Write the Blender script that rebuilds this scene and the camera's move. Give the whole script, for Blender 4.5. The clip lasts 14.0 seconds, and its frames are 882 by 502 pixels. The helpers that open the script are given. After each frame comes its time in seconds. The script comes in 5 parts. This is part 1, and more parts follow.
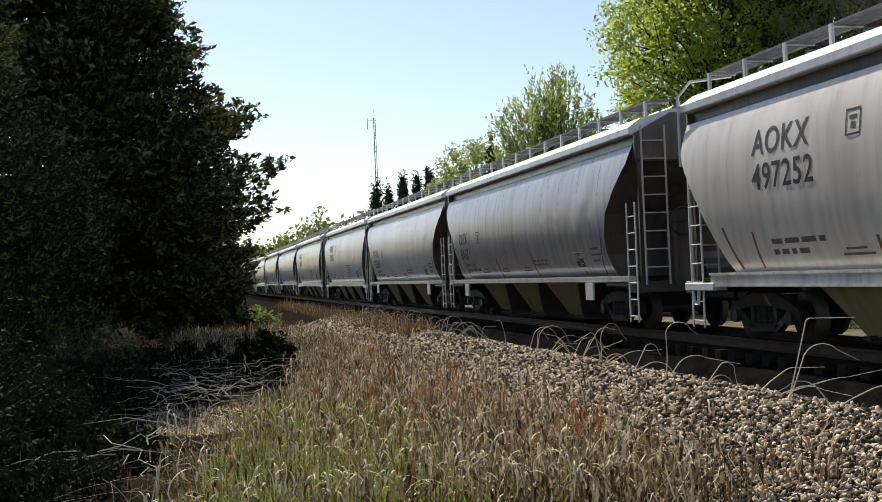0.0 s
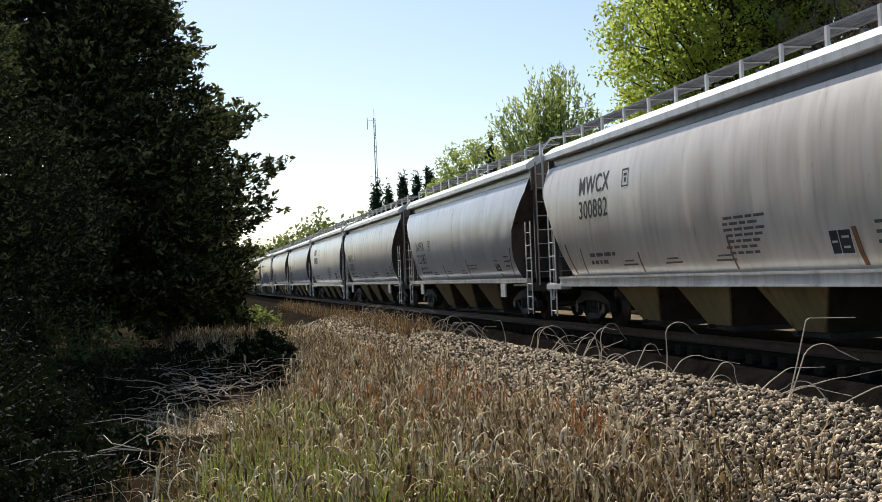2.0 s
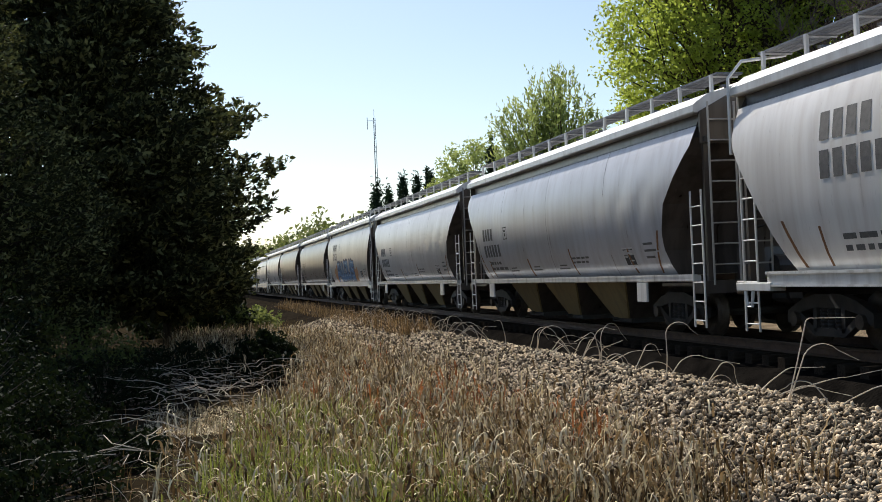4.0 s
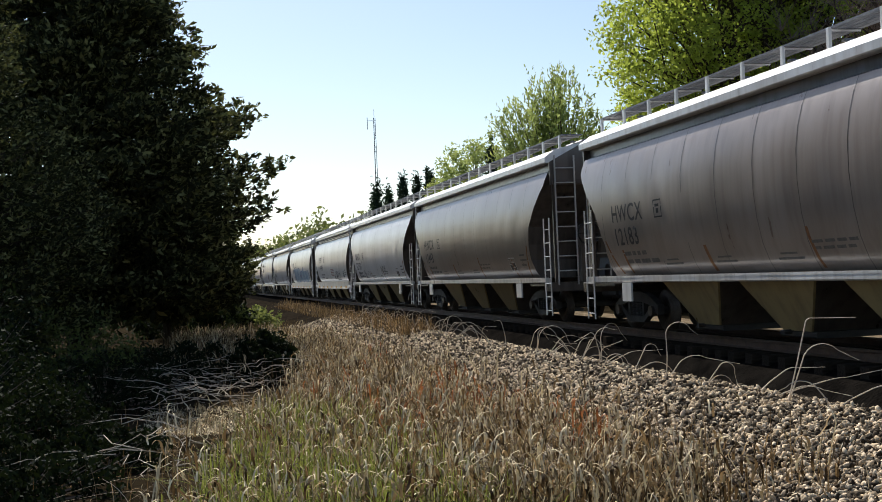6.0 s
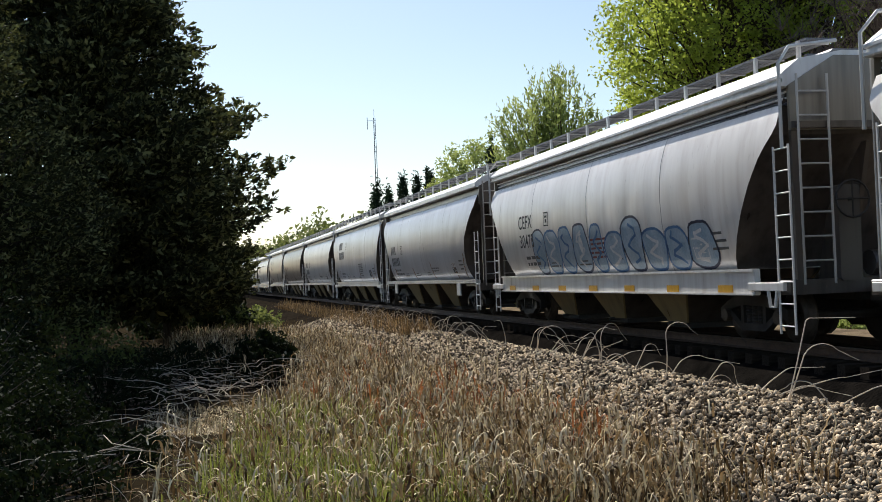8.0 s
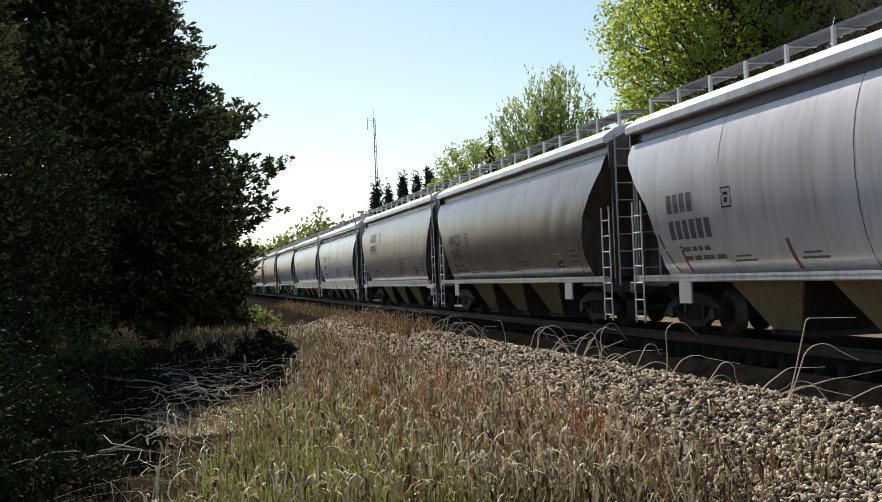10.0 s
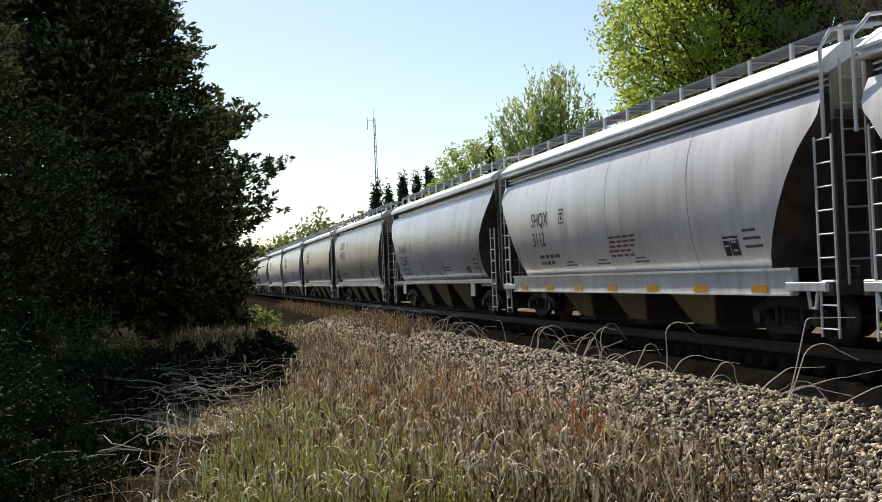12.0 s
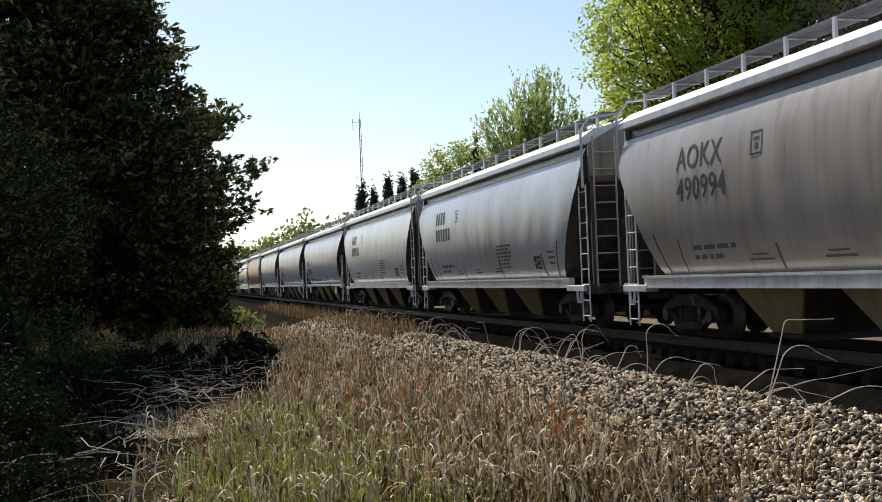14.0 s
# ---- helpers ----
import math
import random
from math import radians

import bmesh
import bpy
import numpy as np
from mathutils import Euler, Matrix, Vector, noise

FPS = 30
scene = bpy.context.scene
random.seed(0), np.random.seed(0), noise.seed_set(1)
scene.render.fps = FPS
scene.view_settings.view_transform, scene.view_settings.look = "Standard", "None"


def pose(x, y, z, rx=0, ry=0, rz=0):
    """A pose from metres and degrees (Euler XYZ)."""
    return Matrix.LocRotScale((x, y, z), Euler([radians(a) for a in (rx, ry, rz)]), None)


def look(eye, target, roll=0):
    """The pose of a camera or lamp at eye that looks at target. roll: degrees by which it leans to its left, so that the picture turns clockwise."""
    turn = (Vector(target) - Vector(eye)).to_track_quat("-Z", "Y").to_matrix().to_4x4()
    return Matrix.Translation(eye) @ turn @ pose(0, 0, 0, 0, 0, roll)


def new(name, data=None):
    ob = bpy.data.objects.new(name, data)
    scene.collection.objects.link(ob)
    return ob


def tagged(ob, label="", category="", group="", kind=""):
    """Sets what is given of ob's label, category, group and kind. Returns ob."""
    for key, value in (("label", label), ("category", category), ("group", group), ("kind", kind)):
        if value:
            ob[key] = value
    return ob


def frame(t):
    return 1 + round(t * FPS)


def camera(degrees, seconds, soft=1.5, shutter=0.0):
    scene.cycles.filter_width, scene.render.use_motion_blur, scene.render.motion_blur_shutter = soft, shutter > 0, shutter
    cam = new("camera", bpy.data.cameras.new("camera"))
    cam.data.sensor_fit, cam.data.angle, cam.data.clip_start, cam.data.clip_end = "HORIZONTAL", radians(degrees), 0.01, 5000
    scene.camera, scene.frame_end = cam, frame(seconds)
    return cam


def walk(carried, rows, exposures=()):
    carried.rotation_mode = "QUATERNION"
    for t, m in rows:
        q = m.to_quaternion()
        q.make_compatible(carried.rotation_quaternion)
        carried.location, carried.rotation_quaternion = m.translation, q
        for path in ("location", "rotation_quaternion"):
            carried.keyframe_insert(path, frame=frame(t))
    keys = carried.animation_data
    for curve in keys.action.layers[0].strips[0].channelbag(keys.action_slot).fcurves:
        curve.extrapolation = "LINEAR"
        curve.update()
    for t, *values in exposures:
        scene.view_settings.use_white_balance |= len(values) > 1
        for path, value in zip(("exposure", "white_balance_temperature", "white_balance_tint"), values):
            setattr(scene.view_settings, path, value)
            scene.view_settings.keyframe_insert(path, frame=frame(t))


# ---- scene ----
cam = camera(41.67, 14.0, soft=0.8)
walk(cam, [
    (0.0, pose(0, 0, 1.29, 91.233, 2.274, -12.513)),
    (13.4, pose(0, 0, 1.29, 91.233, 2.274, -12.513)),
    (13.8, pose(0, 0, 1.29, 91.233, 2.274, -12.513)),
    (13.9, pose(0.01, 0, 1.29, 91.235, 2.274, -12.56)),
    (14.0, pose(0.07, 0, 1.29, 91.28, 2.274, -13.21)),
], exposures=[(0.0, 0.35, 6500, 10), (14.0, 0.35, 6500, 10)])

# ---- light ----
SUN_TO = Vector((-0.13, 1.05, 1.0)).normalized()
world = bpy.data.worlds.new("sky")
scene.world = world
world.use_nodes = True
wn = world.node_tree.nodes
wl = world.node_tree.links
sky = wn.new("ShaderNodeTexSky")
sky.sky_type = "NISHITA"
sky.sun_disc = False
sky.sun_elevation = math.asin(SUN_TO.z)
sky.sun_rotation = math.atan2(SUN_TO.x, SUN_TO.y)
sky.air_density, sky.dust_density, sky.ozone_density = 1.0, 0.6, 1.5
wn["Background"].inputs["Strength"].default_value = 0.10
wl.new(sky.outputs["Color"], wn["Background"].inputs["Color"])
sun_data = bpy.data.lights.new("sun", "SUN")
sun_data.energy = 5.0
sun_data.angle = radians(0.53)
sun_data.color = (1.0, 0.955, 0.88)
sun = new("sun", sun_data)
sun.matrix_world = look((0, 0, 60), Vector((0, 0, 60)) - SUN_TO)

# ---- materials ----
def nodes_of(name):
    m = bpy.data.materials.new(name)
    m.use_nodes = True
    t = m.node_tree
    return m, t.nodes, t.links, t.nodes["Principled BSDF"]


def noise_node(n, l, scale, stretch=(1, 1, 1), detail=4.0, coord="Object"):
    tc = n.new("ShaderNodeTexCoord")
    mp = n.new("ShaderNodeMapping")
    mp.inputs["Scale"].default_value = stretch
    l.new(tc.outputs[coord], mp.inputs["Vector"])
    t = n.new("ShaderNodeTexNoise")
    t.inputs["Scale"].default_value = scale
    t.inputs["Detail"].default_value = detail
    l.new(mp.outputs["Vector"], t.inputs["Vector"])
    return t.outputs["Fac"]


def ramp(n, l, fac, stops):
    r = n.new("ShaderNodeValToRGB")
    e = r.color_ramp.elements
    while len(e) < len(stops):
        e.new(0.5)
    for k, (p, c) in zip(e, stops):
        k.position = p
        k.color = (*c, 1)
    l.new(fac, r.inputs["Fac"])
    return r.outputs["Color"]


def mixed(n, l, a, b, fac, mode="MIX"):
    x = n.new("ShaderNodeMix")
    x.data_type, x.blend_type = "RGBA", mode
    for sock, v in ((x.inputs[6], a), (x.inputs[7], b), (x.inputs[0], fac)):
        if hasattr(v, "is_linked"):
            l.new(v, sock)
        elif isinstance(v, (int, float)):
            sock.default_value = v
        else:
            sock.default_value = (*v, 1)
    return x.outputs[2]


def bumped(n, l, bsdf, fac, strength, distance):
    b = n.new("ShaderNodeBump")
    b.inputs["Strength"].default_value = strength
    b.inputs["Distance"].default_value = distance
    l.new(fac, b.inputs["Height"])
    l.new(b.outputs["Normal"], bsdf.inputs["Normal"])


def plain(name, a, b, rough=0.6, scale=6.0, stretch=(1, 1, 1), bump=0.2, dist=0.01, metal=0.0, fine=None):
    """Two-tone noisy surface with fine relief."""
    m, n, l, p = nodes_of(name)
    f1 = noise_node(n, l, scale, stretch)
    col = ramp(n, l, f1, [(0.3, a), (0.7, b)])
    f2 = noise_node(n, l, fine or scale * 9, stretch)
    col = mixed(n, l, col, ramp(n, l, f2, [(0.3, (0.55, 0.55, 0.55)), (0.75, (1, 1, 1))]), 0.6, "MULTIPLY")
    l.new(col, p.inputs["Base Color"])
    p.inputs["Roughness"].default_value = rough
    p.inputs["Metallic"].default_value = metal
    if rough > 0.85:
        p.inputs["Specular IOR Level"].default_value = 0.0
    if bump:
        bumped(n, l, p, f2, bump, dist)
    return m


def car_paint(name, base, streak=0.16, dirt=(0.16, 0.12, 0.085), rough=0.29, rust=0.25):
    """Weathered freight-car paint: vertical run-off streaks, grime, rust freckles."""
    m, n, l, p = nodes_of(name)
    info = n.new("ShaderNodeObjectInfo")
    tc = n.new("ShaderNodeTexCoord")
    add = n.new("ShaderNodeVectorMath")
    add.operation = "ADD"
    l.new(tc.outputs["Object"], add.inputs[0])
    mul = n.new("ShaderNodeVectorMath")
    mul.operation = "SCALE"
    mul.inputs[0].default_value = (7.0, 31.0, 3.0)
    l.new(info.outputs["Random"], mul.inputs["Scale"])
    l.new(mul.outputs["Vector"], add.inputs[1])

    def tex(scale, stretch, detail):
        mp = n.new("ShaderNodeMapping")
        mp.inputs["Scale"].default_value = stretch
        l.new(add.outputs["Vector"], mp.inputs["Vector"])
        t = n.new("ShaderNodeTexNoise")
        t.inputs["Scale"].default_value = scale
        t.inputs["Detail"].default_value = detail
        l.new(mp.outputs["Vector"], t.inputs["Vector"])
        return t.outputs["Fac"]

    runs = tex(5.0, (1, 1, 0.06), 5.0)
    wide = tex(0.55, (1, 1, 0.5), 3.0)
    fleck = tex(14.0, (1, 1, 0.35), 6.0)
    dark = tuple(c * (1 - streak) * k for c, k in zip(base, (0.98, 0.95, 0.93)))
    col = ramp(n, l, runs, [(0.33, dark), (0.55, base), (0.85, tuple(min(1, c * 1.07) for c in base))])
    col = mixed(n, l, col, ramp(n, l, wide, [(0.35, (0.82, 0.80, 0.78)), (0.65, (1.04, 1.04, 1.05))]), 0.8, "MULTIPLY")
    spots = ramp(n, l, fleck, [(0.66, (0, 0, 0)), (0.76, (rust, rust, rust))])
    col = mixed(n, l, col, dirt, spots)
    l.new(col, p.inputs["Base Color"])
    rr = n.new("ShaderNodeMapRange")
    rr.inputs["To Min"].default_value, rr.inputs["To Max"].default_value = rough - 0.1, rough + 0.18
    l.new(runs, rr.inputs["Value"])
    l.new(rr.outputs["Result"], p.inputs["Roughness"])
    dents = tex(1.1, (1, 1, 0.7), 2.0)
    bumped(n, l, p, dents, 0.3, 0.04)
    p.inputs["Coat Weight"].default_value = 0.35
    p.inputs["Coat Roughness"].default_value = 0.22
    return m


def leaf_mat(name, dark, light, through_col, trans=0.45, knee=(0.38, 0.62)):
    m, n, l, p = nodes_of(name)
    geo = n.new("ShaderNodeNewGeometry")
    col = ramp(n, l, geo.outputs["Random Per Island"], [(0.0, dark), (knee[0], tuple(c * 1.4 for c in dark)), (knee[1], light), (1.0, tuple(c * 1.45 for c in light))])
    l.new(col, p.inputs["Base Color"])
    p.inputs["Roughness"].default_value = 0.75
    p.inputs["Specular IOR Level"].default_value = 0.04
    tr = n.new("ShaderNodeBsdfTranslucent")
    tr.inputs["Color"].default_value = (*through_col, 1)
    mx = n.new("ShaderNodeMixShader")
    mx.inputs[0].default_value = trans
    l.new(p.outputs[0], mx.inputs[1])
    l.new(tr.outputs[0], mx.inputs[2])
    l.new(mx.outputs[0], n["Material Output"].inputs["Surface"])
    return m


PAINT = {
    "grey": car_paint("grey_paint", (0.66, 0.625, 0.60), 0.12),
    "blue_grey": car_paint("blue_grey_paint", (0.57, 0.57, 0.59), 0.13),
    "warm_grey": car_paint("warm_grey_paint", (0.54, 0.48, 0.42), 0.16),
    "brown_grey": car_paint("brown_grey_paint", (0.26, 0.215, 0.185), 0.18),
    "beige": car_paint("beige_paint", (0.72, 0.65, 0.56), 0.12),
    "streaked": car_paint("streaked_paint", (0.62, 0.58, 0.54), 0.42),
    "light": car_paint("light_paint", (0.80, 0.765, 0.715), 0.10),
    "dusty": car_paint("dusty_brown_paint", (0.40, 0.345, 0.29), 0.15),
    "slate": car_paint("slate_paint", (0.42, 0.415, 0.44), 0.3),
    "red": car_paint("rust_red_paint", (0.30, 0.10, 0.06), 0.3),
}
# dark because the shadow under the roof's edge is put into the paint
eave_mat = car_paint("shaded_eave_paint", (0.17, 0.17, 0.19), 0.3)
roof_mat = car_paint("roof_paint", (0.80, 0.80, 0.79), 0.15)
sill_mat = car_paint("sill_paint", (0.70, 0.69, 0.66), 0.25, rust=0.5)
white_sill = car_paint("white_sill_paint", (0.78, 0.77, 0.74), 0.15, rust=0.35)
# grime plus the shade on the wagon ends, both put into one dark colour
end_mat = car_paint("shaded_grimy_end_paint", (0.095, 0.078, 0.066), 0.45, rust=0.6)
pale_end_mat = car_paint("dusty_end_paint", (0.29, 0.26, 0.21), 0.35, rust=0.4)
hopper_mat = car_paint("hopper_paint", (0.36, 0.275, 0.135), 0.30, rust=0.6)
end_ladder_mat = car_paint("grimy_ladder_paint", (0.55, 0.52, 0.48), 0.3)
ladder_mat = car_paint("ladder_paint", (0.74, 0.73, 0.70), 0.2)
walk_mat = plain("galvanised_grating", (0.16, 0.16, 0.17), (0.26, 0.26, 0.27), 0.5, 8, metal=0.6)
dark_steel = plain("dark_steel", (0.02, 0.018, 0.016), (0.05, 0.042, 0.035), 0.65, 5)
wheel_mat = plain("wheel_steel", (0.06, 0.045, 0.035), (0.12, 0.10, 0.08), 0.5, 6, metal=0.5)
rust_mat = plain("rust_streak", (0.20, 0.085, 0.03), (0.30, 0.14, 0.05), 0.8, 9)
letter_mat = plain("black_lettering", (0.012, 0.012, 0.014), (0.03, 0.03, 0.032), 0.6, 12, bump=0)
faint_mat = plain("faded_lettering", (0.10, 0.095, 0.09), (0.16, 0.15, 0.14), 0.7, 12, bump=0)
red_letter = plain("faded_red_lettering", (0.25, 0.07, 0.06), (0.35, 0.12, 0.10), 0.7, 12, bump=0)
white_label = plain("white_decal", (0.65, 0.64, 0.62), (0.75, 0.74, 0.72), 0.6, 9, bump=0)
amber_mat = plain("amber_reflector", (0.65, 0.33, 0.02), (0.75, 0.42, 0.04), 0.4, 9, bump=0)
spray_blue = plain("blue_spray_paint", (0.03, 0.10, 0.25), (0.10, 0.25, 0.45), 0.5, 4, bump=0)
spray_pale = plain("pale_blue_spray_paint", (0.26, 0.38, 0.48), (0.46, 0.54, 0.60), 0.5, 3, bump=0)
spray_dark = plain("dark_spray_paint", (0.015, 0.02, 0.05), (0.03, 0.035, 0.07), 0.5, 4, bump=0)
spray_orange = plain("orange_spray_paint", (0.45, 0.16, 0.04), (0.55, 0.24, 0.08), 0.6, 3, bump=0)

# near black, so the shade between the stones is in the bed's colour
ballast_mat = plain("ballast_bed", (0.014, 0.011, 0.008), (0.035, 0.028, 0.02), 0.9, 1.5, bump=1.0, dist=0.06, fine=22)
# lighter copy for the far side, with the sunlight put into its colour
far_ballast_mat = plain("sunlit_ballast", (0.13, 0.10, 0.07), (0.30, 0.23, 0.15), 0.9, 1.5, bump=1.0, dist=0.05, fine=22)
# the train's shadow on the bed is put into this near-black colour
shaded_bed_mat = plain("train_shaded_ballast", (0.006, 0.0055, 0.005), (0.016, 0.014, 0.012), 0.95, 3.0, bump=1.0, dist=0.05, fine=20)
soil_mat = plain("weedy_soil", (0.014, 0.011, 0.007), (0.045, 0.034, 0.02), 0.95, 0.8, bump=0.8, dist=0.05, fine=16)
rail_mat = plain("rusty_rail", (0.07, 0.04, 0.025), (0.13, 0.075, 0.045), 0.7, 7)
tie_mat = plain("creosoted_timber", (0.025, 0.02, 0.016), (0.06, 0.048, 0.036), 0.9, 4, (1, 8, 8))
bark_mat = plain("bark", (0.05, 0.04, 0.03), (0.12, 0.095, 0.07), 0.95, 5, (3, 3, 0.6), bump=0.8, dist=0.03)
twig_mat = plain("bare_twig", (0.16, 0.12, 0.095), (0.28, 0.215, 0.17), 0.9, 5)
mast_mat = plain("galvanised_mast", (0.30, 0.30, 0.31), (0.40, 0.40, 0.41), 0.5, 3, metal=0.4)
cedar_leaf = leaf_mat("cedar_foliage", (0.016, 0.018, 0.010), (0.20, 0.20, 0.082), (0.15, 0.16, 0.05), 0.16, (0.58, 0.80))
green_leaf = leaf_mat("spring_leaf", (0.08, 0.115, 0.02), (0.20, 0.24, 0.04), (0.50, 0.58, 0.095), 0.5)
willow_leaf = leaf_mat("willow_leaf", (0.10, 0.13, 0.04), (0.20, 0.24, 0.08), (0.45, 0.52, 0.16), 0.45)
pine_leaf = leaf_mat("conifer_foliage", (0.015, 0.028, 0.016), (0.035, 0.055, 0.03), (0.04, 0.07, 0.03), 0.2)
far_leaf = leaf_mat("woodland_leaf", (0.05, 0.08, 0.03), (0.13, 0.15, 0.05), (0.25, 0.28, 0.08), 0.35)
# far darker than real foliage: deep shade is put into the leaf colour
shaded_leaf = leaf_mat("shaded_leaf", (0.006, 0.010, 0.005), (0.016, 0.022, 0.009), (0.03, 0.045, 0.012), 0.08)
dry_blade = leaf_mat("dry_stem", (0.018, 0.011, 0.006), (0.33, 0.225, 0.115), (0.34, 0.22, 0.10), 0.14, (0.55, 0.78))
straw_blade = leaf_mat("pale_straw", (0.10, 0.07, 0.04), (0.70, 0.58, 0.38), (0.5, 0.41, 0.23), 0.12, (0.32, 0.56))
russet_blade = leaf_mat("russet_stem", (0.14, 0.045, 0.018), (0.40, 0.15, 0.06), (0.4, 0.15, 0.05), 0.2)
green_blade = leaf_mat("green_blade", (0.03, 0.042, 0.011), (0.20, 0.225, 0.055), (0.34, 0.37, 0.08), 0.3, (0.45, 0.7))
pale_stem = leaf_mat("bleached_stem", (0.34, 0.28, 0.21), (0.62, 0.53, 0.42), (0.4, 0.35, 0.28), 0.1)

STONES = []
for k, (a, b) in enumerate((((0.045, 0.033, 0.021), (0.50, 0.385, 0.25)), ((0.08, 0.06, 0.04), (0.66, 0.53, 0.37)))):
    m, n, l, p = nodes_of("ballast_stone")
    geo = n.new("ShaderNodeNewGeometry")
    info = n.new("ShaderNodeObjectInfo")
    sm = n.new("ShaderNodeMath")
    sm.operation = "ADD"
    l.new(geo.outputs["Random Per Island"], sm.inputs[0])
    l.new(info.outputs["Random"], sm.inputs[1])
    fr = n.new("ShaderNodeMath")
    fr.operation = "FRACT"
    l.new(sm.outputs[0], fr.inputs[0])
    c = ramp(n, l, fr.outputs[0], [(0.0, a), (0.44, tuple(x * 1.3 for x in a)), (0.62, b), (1.0, tuple(x * 1.35 for x in b))])
    f2 = noise_node(n, l, 40)
    l.new(mixed(n, l, c, ramp(n, l, f2, [(0.3, (0.6, 0.6, 0.6)), (0.7, (1, 1, 1))]), 0.7, "MULTIPLY"), p.inputs["Base Color"])
    p.inputs["Roughness"].default_value = 0.85
    p.inputs["Specular IOR Level"].default_value = 0.1
    bumped(n, l, p, f2, 0.5, 0.01)
    STONES.append(m)

# ---- mesh helpers ----
def mesh_of(name, verts, faces, mats, smooth=False):
    me = bpy.data.meshes.new(name)
    me.from_pydata([tuple(v) for v in verts], [], faces)
    for m in (mats if isinstance(mats, (list, tuple)) else [mats]):
        me.materials.append(m)
    if smooth:
        me.shade_smooth()
    me.update()
    return me


class Shape:
    """Collects boxes, bars and lofts into one mesh."""

    def __init__(self):
        self.v, self.f = [], []

    def add(self, verts, faces):
        o = len(self.v)
        self.v += [tuple(v) for v in verts]
        self.f += [tuple(i + o for i in f) for f in faces]
        return self

    def box(self, x0, x1, y0, y1, z0, z1, c=0.0):
        """A box; c chamfers its long edges in x and z."""
        if not c:
            v = [(x, y, z) for x in (x0, x1) for y in (y0, y1) for z in (z0, z1)]
            return self.add(v, [(0, 1, 3, 2), (4, 6, 7, 5), (0, 4, 5, 1), (2, 3, 7, 6), (0, 2, 6, 4), (1, 5, 7, 3)])
        ring = [(x0 + c, z0), (x1 - c, z0), (x1, z0 + c), (x1, z1 - c), (x1 - c, z1), (x0 + c, z1), (x0, z1 - c), (x0, z0 + c)]
        v = [(x, y, z) for y in (y0, y1) for x, z in ring]
        f = [(i, i + 8, (i + 1) % 8 + 8, (i + 1) % 8) for i in range(8)]
        return self.add(v, f + [tuple(range(8)), tuple(range(15, 7, -1))])

    def bar(self, a, b, r0, r1=None, sides=6):
        a, b = Vector(a), Vector(b)
        r1 = r0 if r1 is None else r1
        q = (b - a).to_track_quat("Z", "Y")
        v = []
        for p, r in ((a, r0), (b, r1)):
            for k in range(sides):
                w = 2 * math.pi * k / sides
                v.append(p + q @ Vector((r * math.cos(w), r * math.sin(w), 0)))
        f = [(k, (k + 1) % sides, (k + 1) % sides + sides, k + sides) for k in range(sides)]
        return self.add(v, f + [tuple(range(sides - 1, -1, -1)), tuple(range(sides, 2 * sides))])

    def path(self, pts, r0, r1=None, sides=5):
        """A bent tube in one piece."""
        r1 = r0 if r1 is None else r1
        pts = [Vector(p) for p in pts]
        n = len(pts) - 1
        rings = []
        side = None
        for i, p in enumerate(pts):
            d = (pts[min(n, i + 1)] - pts[max(0, i - 1)]).normalized()
            if side is None:
                side = d.orthogonal().normalized()
            side = (side - d * side.dot(d)).normalized()
            up = d.cross(side)
            r = r0 + (r1 - r0) * i / n
            rings.append([p + (side * math.cos(2 * math.pi * k / sides) + up * math.sin(2 * math.pi * k / sides)) * r for k in range(sides)])
        return self.loft(rings)

    def loft(self, rings, closed=True, caps=True):
        m = len(rings[0])
        v = [p for r in rings for p in r]
        f = []
        for j in range(len(rings) - 1):
            for i in range(m if closed else m - 1):
                k = (i + 1) % m
                f.append((j * m + i, j * m + k, (j + 1) * m + k, (j + 1) * m + i))
        if caps:
            f += [tuple(range(m - 1, -1, -1)), tuple(range((len(rings) - 1) * m, len(rings) * m))]
        return self.add(v, f)

    def disc(self, c, axis_r, half, r, sides=20):
        """A drum round the x axis."""
        x, y, z = c
        return self.bar((x - half, y, z), (x + half, y, z), r, r, sides)

    def mesh(self, name, mats, smooth=False):
        return mesh_of(name, self.v, self.f, mats, smooth)


def part(name, shape, material, parent, label="", smooth=False):
    me = shape if isinstance(shape, bpy.types.Mesh) else shape.mesh(name, material, smooth)
    ob = new(name, me)
    ob.parent = parent
    if label:
        ob["label"] = label
    return ob


def thing(name, label, category, group="", at=(0, 0, 0)):
    ob = new(name)
    ob.empty_display_size = 0.3
    ob.location = at
    return tagged(ob, label, category, group)


# ---- ground and track ----
TRACK_X = 10.25


def ground_z(x, y):
    """Height of the ground: weedy verge, gravel shoulder, track bed, far verge."""
    # the 7.1 to 8.5 dip is added; it hides sunlit bed behind the shoulder
    pts = [(-60, -0.45), (-6, -0.62), (1, -0.64), (4.0, -0.62), (5.0, -0.50), (6.1, -0.19), (6.4, -0.18), (7.1, -0.66), (8.5, -0.66), (8.95, -0.27), (11.7, -0.24), (12.4, -0.22), (13.9, -0.17), (16.0, -0.6), (60, 0.2)]
    z = pts[-1][1]
    if x <= pts[0][0]:
        z = pts[0][1]
    for (xa, za), (xb, zb) in zip(pts, pts[1:]):
        if xa <= x <= xb:
            u = (x - xa) / (xb - xa)
            z = za + (zb - za) * u
            break
    if x < 5 or x > 14:
        z += 0.06 * noise.noise(Vector((x * 0.5, y * 0.5, 0)))
    return z


